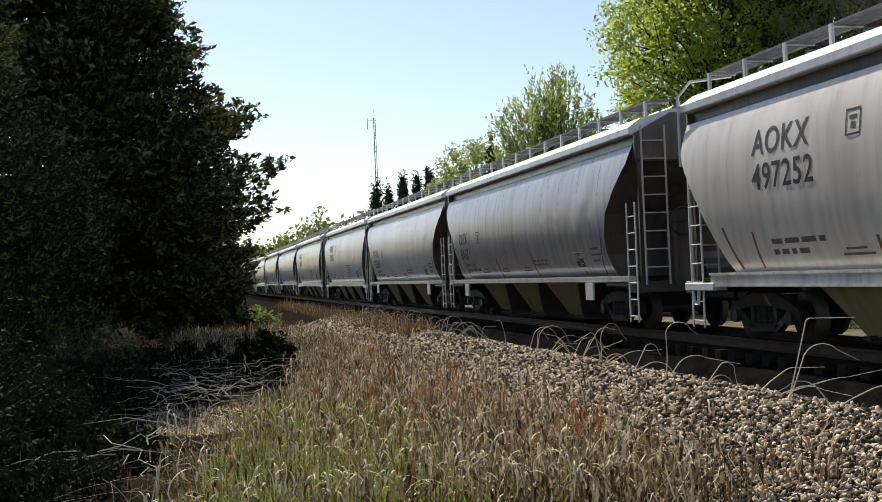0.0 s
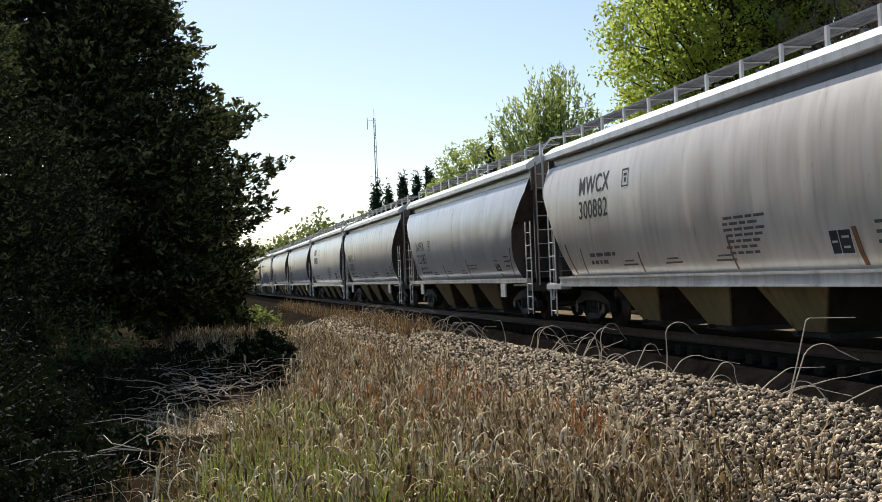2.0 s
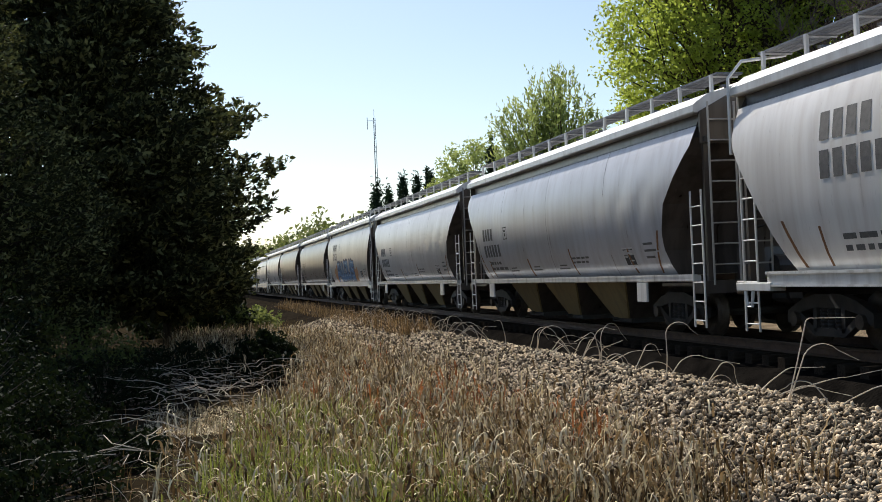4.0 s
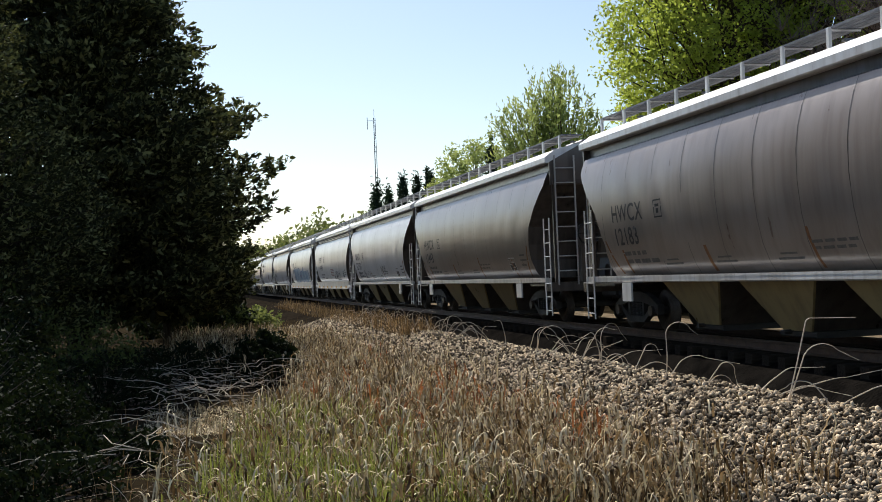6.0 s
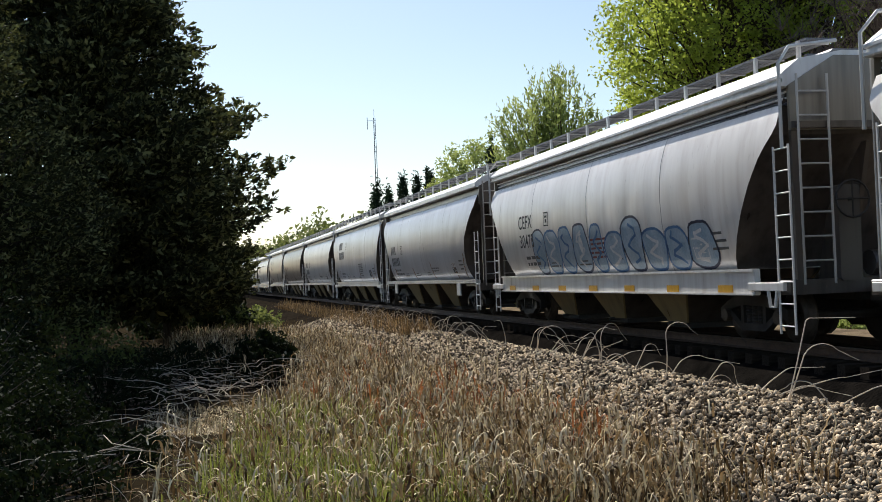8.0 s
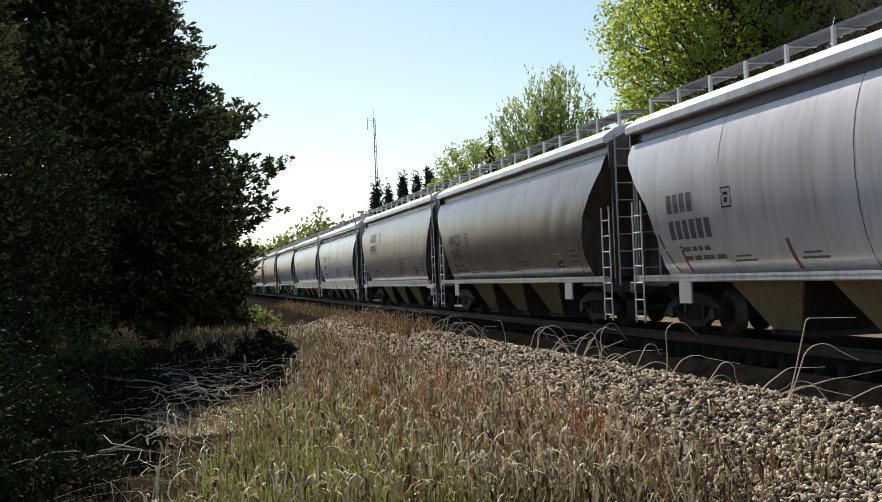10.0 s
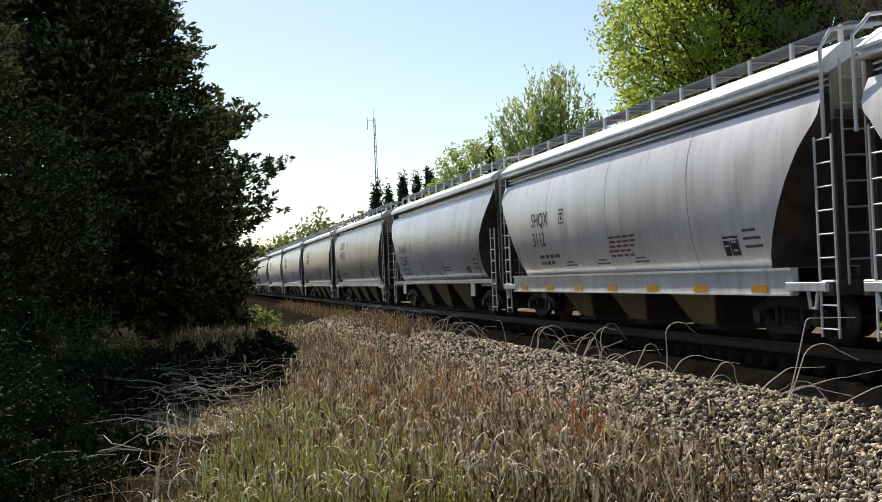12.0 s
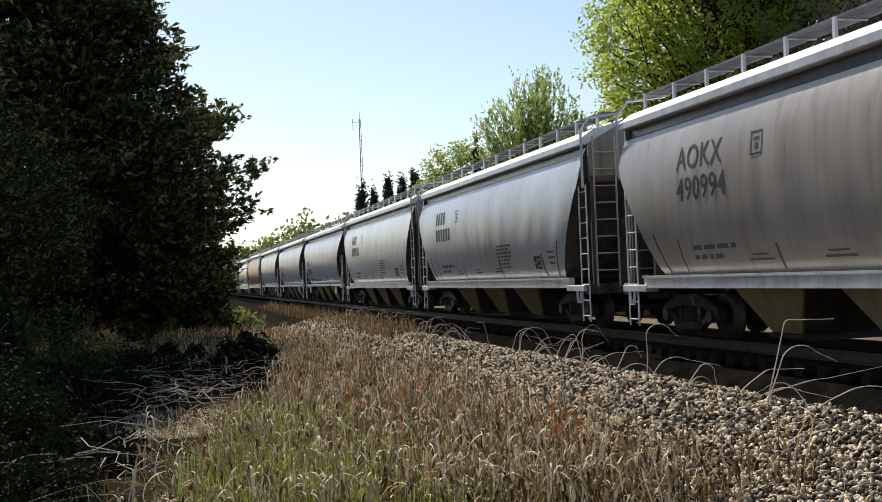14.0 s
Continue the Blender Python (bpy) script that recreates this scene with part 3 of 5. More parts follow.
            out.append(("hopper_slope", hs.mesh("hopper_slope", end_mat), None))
        gt = Shape().box(-0.97, 0.97, yc - 0.55, yc + 0.55, 0.12, 0.215, 0.02)
        gt.bar((-1.1, yc + 0.2, 0.2), (1.1, yc + 0.2, 0.2), 0.04)
        out.append(("outlet_gate", gt.mesh("outlet_gate", dark_steel), None))
    cs = Shape().box(-0.33, 0.33, -h + 0.1, h - 0.1, 0.68, 1.0, 0.03)
    out.append(("center_sill", cs.mesh("center_sill", dark_steel), None))
    return out


CARS = {k: car_meshes(k) for k in CAR_LEN}
DRESSED = {}


def dressed(me, mat):
    """A mesh copy in another paint, made once for each paint."""
    key = (me.name, mat.name)
    if key not in DRESSED:
        c = me.copy()
        c.materials.clear()
        c.materials.append(mat)
        DRESSED[key] = c
    return DRESSED[key]

# ---- lettering and marks on the cars' sides ----
def on_side(kind, u, z, lift=0.006):
    """A point on the camera-side sheet: u metres from the far end, z height."""
    y = CAR_LEN[kind] / 2 - u
    return (-side_x(kind, z) - pillow(kind, y, z) - 0.004 - lift * 0.25, y, z)


def patch(sh, kind, u0, u1, z0, z1, lift=0.006, slant=0.0, cols=1):
    n = max(1, int((z1 - z0) / 0.15))
    v = []
    for i in range(n + 1):
        z = z0 + (z1 - z0) * i / n
        o = slant * (z - z0)
        for c in range(cols + 1):
            v.append(on_side(kind, u0 + (u1 - u0) * c / cols + o, z, lift))
    f = []
    w = cols + 1
    for i in range(n):
        for c in range(cols):
            f.append((i * w + c, i * w + c + 1, (i + 1) * w + c + 1, (i + 1) * w + c))
    sh.add(v, f)
    return sh


def stroke(sh, pts, w):
    """A sprayed stroke through points (u, z), laid out flat."""
    for (ua, za), (ub, zb) in zip(pts, pts[1:]):
        d = math.hypot(ub - ua, zb - za) or 1
        du, dz = (ub - ua) / d * w / 2, (zb - za) / d * w / 2
        ring = [(ua - du - dz, za - dz + du), (ua - du * 1.4, za - dz * 1.4), (ua - du + dz, za - dz - du), (ub + du + dz, zb + dz - du), (ub + du * 1.4, zb + dz * 1.4), (ub + du - dz, zb + dz + du)]
        sh.add([(u, z, 0.0006 * (len(sh.f) % 5)) for u, z in ring], [(0, 1, 2, 3, 4, 5)])
    return sh


def wrapped(kind, sh, name, mat, lift):
    """Flat paint shapes laid on the curved side sheet."""
    me = sh.mesh(name, mat)
    bm = bmesh.new()
    bm.from_mesh(me)
    z = 1.1
    while z < 2.6:
        bmesh.ops.bisect_plane(bm, geom=bm.verts[:] + bm.edges[:] + bm.faces[:], plane_co=(0, z, 0), plane_no=(0, 1, 0))
        z += 0.06
    for v in bm.verts:
        v.co = on_side(kind, v.co.x, max(SIDE[kind][0][1] + 0.01, v.co.y), lift + v.co.z * 4)
    bm.to_mesh(me)
    bm.free()
    return me


TEXTS = {}


def text_mesh(kind, words, u, z, cap, wide=1.0, slant=0.0, mat=None):
    """Words wrapped on the side sheet; z is the base line."""
    cu = bpy.data.curves.new("lettering", "FONT")
    cu.body = words
    cu.size = cap / 0.70
    cu.space_character = 1.08
    cu.offset = cap * 0.016
    tmp = new("lettering_source", cu)
    bpy.context.view_layer.update()
    me = bpy.data.meshes.new_from_object(tmp.evaluated_get(bpy.context.evaluated_depsgraph_get()))
    bpy.data.objects.remove(tmp)
    bpy.data.curves.remove(cu)
    bm = bmesh.new()
    bm.from_mesh(me)
    k = -0.1
    while k < cap * 1.3:
        bmesh.ops.bisect_plane(bm, geom=bm.verts[:] + bm.edges[:] + bm.faces[:], plane_co=(0, k, 0), plane_no=(0, 1, 0))
        k += 0.07
    bm.to_mesh(me)
    bm.free()
    for v in me.vertices:
        a, b = v.co.x * wide + slant * v.co.y, v.co.y
        v.co = on_side(kind, u + a, z + b, 0.008)
    me.materials.clear()
    me.materials.append(mat or letter_mat)
    return me


# rear time (s), kind, paint, owner mark, number, extra
TRAIN = [
    (0.674, "flat", "beige", "AOKX", "497252", ""),
    (1.268, "round", "slate", "DSIX", "6167", "ribs"),
    (1.807, "round", "grey", "NAHX", "322563", ""),
    (2.341, "flat", "grey", "NAHX", "321810", ""),
    (2.930, "flat", "beige", "MWCX", "300882", ""),
    (3.493, "round", "blue_grey", "NAHX", "322183", ""),
    (4.070, "round", "streaked", "NAHX", "322105", ""),
    (4.610, "flat", "light", "", "", ""),
    (5.171, "round", "blue_grey", "", "", ""),
    (5.735, "round", "grey", "", "", ""),
    (6.290, "flat", "warm_grey", "NAHX", "321626", "mural"),
    (6.835, "round", "brown_grey", "HWCX", "12183", "ribs"),
    (7.431, "round", "brown_grey", "HWCX", "12443", "ribs"),
    (7.977, "round", "grey", "NAHX", "321551", "tag"),
    (8.515, "deep", "light", "SHPX", "434978", "words"),
    (9.107, "deep", "light", "CEFX", "304738", "scrawl"),
    (9.680, "round", "blue_grey", "", "", ""),
    (10.225, "flat", "blue_grey", "", "", ""),
    (10.780, "round", "grey", "", "", ""),
    (11.336, "round", "brown_grey", "HWCX", "12493", "ribs"),
    (11.877, "flat", "dusty", "AOKX", "490948", ""),
    (12.472, "deep", "light", "SHPX", "434929", ""),
    (13.022, "deep", "light", "SHQX", "3112", ""),
    (13.572, "round", "blue_grey", "NAHX", "322587", ""),
    (14.160, "flat", "dusty", "AOKX", "491523", ""),
    (14.738, "flat", "dusty", "AOKX", "490994", ""),
    (15.318, "flat", "blue_grey", "", "", ""),
    (15.877, "flat", "light", "", "", ""),
    (16.437, "round", "blue_grey", "", "", ""),
    (17.000, "round", "blue_grey", "", "", ""),
    (17.580, "round", "blue_grey", "", "", ""),
    (18.150, "flat", "red", "", "", ""),
    (18.720, "deep", "light", "", "", ""),
    (19.290, "round", "grey", "", "", ""),
    (19.860, "round", "blue_grey", "", "", ""),
    (20.430, "flat", "light", "", "", ""),
    (21.000, "round", "grey", "", "", ""),
    (21.570, "round", "blue_grey", "", "", ""),
]
SHADE = {"grey": "grey", "blue_grey": "blue-grey", "warm_grey": "warm grey", "brown_grey": "brownish grey", "beige": "dusty beige", "streaked": "grey, heavily streaked", "light": "pale grey", "dusty": "dusty brown-grey", "slate": "slate grey, streaked", "red": "rust-red"}
SHAPE_WORDS = {"round": "rounded covered hopper wagon, thin white sill", "flat": "straight-sided covered hopper wagon, channel sill", "deep": "covered hopper wagon, deep white sill"}
EXTRA_WORDS = {"mural": ", blue block graffiti", "scrawl": ", blue scrawled graffiti", "words": ", dark scrawled words", "tag": ", small black tags"}
MARK_AT = {"round": (2.15, 2.24, 1.77, 0.34), "flat": (2.80, 2.95, 2.42, 0.39), "deep": (3.1, 2.42, 1.93, 0.33)}
SMALL = {}


def small_marks(kind):
    """Stencil lines, notice block, data panel, plate mark and rust runs that every car of a kind carries."""
    if kind in SMALL:
        return SMALL[kind]
    L = CAR_LEN[kind]
    rng = random.Random("marks" + kind)
    zb = SIDE[kind][0][1]
    u0, za, zn, cap = MARK_AT[kind]
    out = []
    st = Shape()
    for r in range(2):
        u = u0 + 0.35
        for k in range(4):
            w = rng.uniform(0.12, 0.42)
            patch(st, kind, u, u + w, zb + 0.42 - r * 0.16, zb + 0.50 - r * 0.16)
            u += w + 0.08
    for k in range(3):
        u = u0 + 2.2 + k * 2.1
        patch(st, kind, u, u + 0.75, zb + 0.20, zb + 0.235)
        patch(st, kind, u + 0.1, u + 0.6, zb + 0.28, zb + 0.31)
    out.append(("stencil", st.mesh("stencil", faint_mat)))
    nt = Shape()
    un, zt, rows = {"round": (14.2 - 4.6, zb + 0.42, 2), "flat": (9.7, 2.02, 7), "deep": (8.3, 1.92, 5)}[kind]
    for r in range(rows):
        u = un + rng.uniform(0, 0.12)
        for w in range(4):
            d = rng.uniform(0.16, 0.36)
            patch(nt, kind, u, u + d, zt - r * 0.095, zt + 0.045 - r * 0.095)
            u += d + 0.06
    out.append(("notice", nt.mesh("notice", red_letter if kind == "deep" else faint_mat)))
    pn = Shape()
    ud = {"round": L - 3.6, "flat": L - 3.6, "deep": L - 3.2}[kind]
    patch(pn, kind, ud, ud + 0.58, zb + 0.20, zb + 0.58, 0.003)
    out.append(("data_panel", pn.mesh("data_panel", letter_mat)))
    pl = Shape()
    for a, b, c, d in ((0, 0.58, 0.55, 0.58), (0, 0.58, 0.20, 0.23), (0, 0.03, 0.20, 0.58), (0.55, 0.58, 0.20, 0.58), (0.24, 0.26, 0.23, 0.55), (0.06, 0.20, 0.38, 0.41), (0.32, 0.50, 0.44, 0.47), (0.32, 0.48, 0.30, 0.33)):
        patch(pl, kind, ud + a, ud + b, zb + c, zb + d, 0.009)
    out.append(("panel_print", pl.mesh("panel_print", white_label)))
    bl = Shape()
    for r in range(3):
        patch(bl, kind, L - 2.45, L - 1.95 + rng.uniform(-0.1, 0.1), zb + 0.60 - r * 0.13, zb + 0.645 - r * 0.13)
    out.append(("stencil_block", bl.mesh("stencil_block", faint_mat)))
    sq = Shape()
    us, zq, q = (u0 + 2.6, za - 0.02, 0.36) if kind == "flat" else (u0 + 2.2, za - 0.02, 0.34)
    for a, b, c, d in ((0, 1, 0, 0.08), (0, 1, 0.92, 1), (0, 0.08, 0.08, 0.92), (0.92, 1, 0.08, 0.92), (0.25, 0.75, 0.6, 0.75), (0.35, 0.65, 0.25, 0.5)):
        patch(sq, kind, us + a * q, us + b * q, zq + c * q, zq + d * q)
    out.append(("plate_mark", sq.mesh("plate_mark", letter_mat)))
    if kind != "deep":
        for k in range(4):
            u = 2.6 + k * (L - 5.0) / 3.2 + rng.uniform(-0.3, 0.3)
            rs = Shape()
            patch(rs, kind, u, u + rng.uniform(0.06, 0.12), zb + 0.06, zb + rng.uniform(0.40, 0.68), 0.007, -0.16)
            out.append(("rust_streak", rs.mesh("rust_streak", rust_mat)))
        # rust along the far slope edge
        rs = Shape()
        patch(rs, kind, 1.95, 2.03, zb + 0.05, zb + 0.75, 0.007, -0.55)
        out.append(("rust_streak", rs.mesh("rust_streak", rust_mat)))
        rs = Shape()
        patch(rs, kind, L - 2.06, L - 1.98, zb + 0.05, zb + 0.85, 0.007, 0.5)
        out.append(("rust_streak", rs.mesh("rust_streak", rust_mat)))
    SMALL[kind] = out
    return out


def graffiti(kind, extra, body):
    rng = random.Random(extra)
    if extra == "mural":
        back = Shape()
        for k in range(60):
            a = rng.uniform(3.2, 11.8)
            z = 1.55 + rng.uniform(-0.25, 0.35)
            pts = [(a + 0.34 * math.cos(w) * rng.uniform(0.7, 1.1), z + 0.3 * math.sin(w) * rng.uniform(0.7, 1.1)) for w in np.linspace(0, 2 * math.pi, 10)]
            if a < 4.2 or a > 10.2:
                back.add([(u, max(1.18, v), 0.0006 * (k % 5)) for u, v in pts[:-1]], [tuple(range(9))])
        part("spray_cloud", wrapped(kind, back, "spray_cloud", spray_orange, 0.002), None, body, "orange sprayed cloud")
        glyphs = [
            [(0.0, 0.0), (0.35, 0.85), (0.75, 0.85), (0.95, 0.0)], [(0.2, 0.35), (0.85, 0.35)],
            [(1.15, 0.85), (1.2, 0.1), (1.55, 0.05), (1.7, 0.8)], [(1.7, 0.75), (1.85, 0.05), (2.2, 0.1), (2.3, 0.9)],
            [(2.6, 0.9), (2.85, 0.9), (2.8, 0.1), (2.5, 0.1)],
            [(3.1, 0.9), (3.15, 0.15), (3.55, 0.08), (3.75, 0.3), (3.8, 0.9)],
            [(4.7, 0.85), (4.25, 0.9), (4.15, 0.6), (4.65, 0.4), (4.6, 0.08), (4.1, 0.05)],
        ]
        lo, hi, lt = Shape(), Shape(), Shape()
        for g in glyphs:
            pts = [(4.2 + u * 1.38, 1.36 + z * 0.86) for u, z in g]
            stroke(lo, pts, 0.46)
            stroke(hi, pts, 0.30)
            stroke(lt, [(u - 0.04, z + 0.06) for u, z in pts], 0.05)
        part("spray_outline", wrapped(kind, lo, "spray_outline", spray_dark, 0.014), None, body, "dark outline of graffiti letters")
        part("spray_fill", wrapped(kind, hi, "spray_fill", spray_blue, 0.030), None, body, "blue fill of graffiti letters")
        part("spray_highlight", wrapped(kind, lt, "spray_highlight", spray_pale, 0.046), None, body)
    elif extra == "scrawl":
        for k in range(10):
            u, hi = 4.7 + k * 1.02, rng.uniform(1.95, 2.45)
            wd = rng.uniform(0.40, 0.54)
            zc, hz = (1.24 + hi) / 2, (hi - 1.24) / 2
            ring = [(u + wd * math.copysign(abs(math.cos(w)) ** 0.7, math.cos(w)) * (1 + 0.12 * math.sin(3 * w + k)), zc + hz * math.copysign(abs(math.sin(w)) ** 0.7, math.sin(w))) for w in np.linspace(0, 2 * math.pi, 25)]
            fill = Shape().add([(a, b, 0.0005 * (k % 3)) for a, b in ring[:-1]], [tuple(range(24))])
            letter = part("spray_letter", wrapped(kind, fill, "spray_letter", spray_pale, 0.004), None, body, "pale blue sprayed bubble letter")
            part("outline", wrapped(kind, stroke(Shape(), ring, 0.05), "outline", spray_blue if k % 3 else spray_dark, 0.02), None, letter)
            curl = [(u + 0.45 * wd * math.sin(2.2 * q + k), zc - 0.75 * hz + 0.3 * hz * q + 0.05 * rng.random()) for q in np.linspace(0, 4.6, 9)]
            part("inner_stroke", wrapped(kind, stroke(Shape(), curl, 0.06), "inner_stroke", (spray_blue, white_label)[k % 2], 0.03), None, letter)
    elif extra == "words":
        part("spray_writing", text_mesh(kind, "WE", 9.75, 1.36, 0.26, 0.8, 0.25), None, body, "dark sprayed words")
        part("spray_writing", text_mesh(kind, "SMELLY!!", 10.45, 1.28, 0.52, 0.60, 0.15), None, body, "dark sprayed words")
    elif extra == "tag":
        for u0, z0 in ((2.6, 1.35), (4.0, 1.3), (5.2, 1.32), (9.2, 1.45), (9.7, 1.5)):
            sh = Shape()
            pts = [(u0, z0)]
            for j in range(9):
                pts.append((u0 + j * 0.10 + rng.uniform(-0.08, 0.1), z0 + rng.uniform(0, 0.42)))
            stroke(sh, pts, 0.035)
            part("spray_tag", wrapped(kind, sh, "spray_tag", letter_mat, 0.006), None, body)


def build_car(row):
    tc, kind, paint, owner, number, extra = row
    car = thing("hopper_wagon", SHADE[paint] + " " + SHAPE_WORDS[kind] + EXTRA_WORDS.get(extra, ""), "freight wagon", "wagons of the train")
    made = {}
    seams = 0
    for name, me, under in CARS[kind]:
        if name == "weld_seam":
            seams += 1
            if extra != "ribs" and (seams % 3 or kind == "flat"):
                continue
        if name == "body":
            me = dressed(me, PAINT[paint])
        ob = part(name, me, None, made[under] if under else car)
        made.setdefault(name, ob)
    for e in (-1, 1):
        bogie = new("bogie")
        bogie.parent = car
        bogie.location = (0, e * (CAR_LEN[kind] / 2 - 1.95), 0)
        for name, me, _ in TRUCK:
            part(name, me, None, bogie)
    body = made["body"]
    for name, me in small_marks(kind):
        ob = part(name, me, None, body)
        if name in ("stencil", "notice", "panel_print", "stencil_block"):
            ob["kind"] = "stuff"
    u0, za, zn, cap = MARK_AT[kind]
    if owner:
        part("owner_mark", text_mesh(kind, owner, u0, za, cap, 1.0), None, body, "black stencilled owner mark")
        part("number_mark", text_mesh(kind, number, u0, zn, cap, 1.0), None, body, "black stencilled wagon number")
    elif tc < 17.5:
        for z, n in ((za, 4), (zn, 6)):
            for k in range(n):
                part("faded_mark", patch(Shape(), kind, u0 + k * cap * 0.85, u0 + k * cap * 0.85 + cap * 0.6, z, z + cap), faint_mat, body)
    graffiti(kind, extra, body)
    return car


TRAIN_CARS = [(build_car(row), row) for row in TRAIN]


# ---- trees and plants ----
def leaf_cloud(name, centres, radii, per, size, mat, seed, flat=1.0, long=1.0, droop=0.0):
    """Many small leaves, one four-cornered blade each, scattered round clump centres."""
    rng = np.random.default_rng(seed)
    c = np.repeat(np.asarray(centres), per, axis=0)
    r = np.repeat(np.asarray(radii), per)[:, None]
    n = len(c)
    d = rng.normal(size=(n, 3))
    d /= np.linalg.norm(d, axis=1)[:, None]
    p = c + d * r * (rng.random((n, 1)) ** 0.45) * np.array([1, 1, flat])
    a = rng.normal(size=(n, 3))
    a[:, 2] -= droop
    a /= np.linalg.norm(a, axis=1)[:, None]
    b = np.cross(a, rng.normal(size=(n, 3)))
    b /= np.linalg.norm(b, axis=1)[:, None] + 1e-9
    s = size * rng.uniform(0.6, 1.4, (n, 1))
    a, b = a * s * long, b * s * 0.5
    v = np.stack([p - a, p + b, p + a, p - b], axis=1).reshape(-1, 3)
    me = bpy.data.meshes.new(name)
    me.vertices.add(4 * n)
    me.vertices.foreach_set("co", v.astype(np.float32).ravel())
    me.loops.add(4 * n)
    me.loops.foreach_set("vertex_index", np.arange(4 * n, dtype=np.int32))
    me.polygons.add(n)
    me.polygons.foreach_set("loop_start", np.arange(0, 4 * n, 4, dtype=np.int32))
    me.materials.append(mat)
    me.update(calc_edges=True)
    return me


def limb_path(a, b, rng, bend=0.15, n=5):
    a, b = Vector(a), Vector(b)
    d = (b - a).length
    pts = []
    for k in range(n + 1):
        u = k / n
        w = math.sin(math.pi * u) * bend * d
        pts.append(a.lerp(b, u) + Vector((rng.uniform(-1, 1), rng.uniform(-1, 1), rng.uniform(-0.3, 1))) * w * 0.5)
    pts[0], pts[-1] = a, b
    return pts


def broadleaf(name, label, at, height, crown_r, crown_base, clumps, per, leaf, mat, seed, clump_r=0.9, long=1.0, stems=1, droop=0.0):
    """Trunk, limbs that reach the clumps, and a ragged crown."""
    rng = random.Random(seed)
    t = thing(name, label, "tree", at=at)
    trunk = Shape()
    limbs = Shape()
    cents, rads = [], []
    zc = (height + crown_base) / 2
    hz = (height - crown_base) / 2
    for k in range(clumps):
        while True:
            p = Vector((rng.uniform(-1, 1), rng.uniform(-1, 1), rng.uniform(-1, 1)))
            if 0.15 < p.length < 1:
                break
        p = p.normalized() * (p.length ** 0.5)
        lump = 1 + 0.35 * noise.noise(p * 1.7 + Vector((seed, 0, 0)))
        cents.append((p.x * crown_r * lump, p.y * crown_r * lump, zc + p.z * hz * lump))
        rads.append(clump_r * rng.uniform(0.6, 1.3))
    for s in range(stems):
        top = Vector((rng.uniform(-0.2, 0.2) * crown_r, rng.uniform(-0.2, 0.2) * crown_r, height * 0.8))
        base = Vector((0.4 * s - 0.2 * (stems - 1), 0.1 * s, -0.3))
        pts = limb_path(base, top, rng, 0.08, 8)
        trunk.path(pts, height * 0.022 / stems ** 0.5, height * 0.004, 8)
    for c in cents[::2]:
        u = rng.uniform(0.25, 0.8)
        q = Vector((0, 0, max(crown_base * 0.6, c[2] * u)))
        limbs.path(limb_path(q, c, rng, 0.16, 4), height * 0.006, height * 0.0012, 4)
    part("trunk", trunk, bark_mat, t)
    part("limb", limbs, bark_mat, t)["kind"] = "stuff"
    part("crown", leaf_cloud("crown", cents, rads, per, leaf, mat, seed, 0.8, long, droop), None, t)
    return t


def sprig_cloud(name, cents, dirs, lens, per, size, mat, seed, wide=0.10, long=1.15):
    """Leafy sprigs: blades strung along short twigs, each leaning the twig's way."""
    rng = np.random.default_rng(seed)
    c = np.repeat(np.asarray(cents), per, axis=0)
    d = np.repeat(np.asarray(dirs), per, axis=0)
    ln = np.repeat(np.asarray(lens), per)[:, None]
    n = len(c)
    u = rng.random((n, 1))
    p = c + d * ln * u + rng.normal(size=(n, 3)) * wide * (1.15 - 0.8 * u)
    a = d + 0.55 * rng.normal(size=(n, 3))
    a /= np.linalg.norm(a, axis=1)[:, None] + 1e-9
    b = np.cross(a, rng.normal(size=(n, 3)))
    b /= np.linalg.norm(b, axis=1)[:, None] + 1e-9
    k = size * rng.uniform(0.6, 1.4, (n, 1))
    a, b = a * k * long, b * k * 0.5
    v = np.stack([p - a, p + b, p + a, p - b], axis=1).reshape(-1, 3)
    me = bpy.data.meshes.new(name)
    me.vertices.add(4 * n)
    me.vertices.foreach_set("co", v.astype(np.float32).ravel())
    me.loops.add(4 * n)
    me.loops.foreach_set("vertex_index", np.arange(4 * n, dtype=np.int32))
    me.polygons.add(n)
    me.polygons.foreach_set("loop_start", np.arange(0, 4 * n, 4, dtype=np.int32))
    me.materials.append(mat)
    me.update(calc_edges=True)
    return me


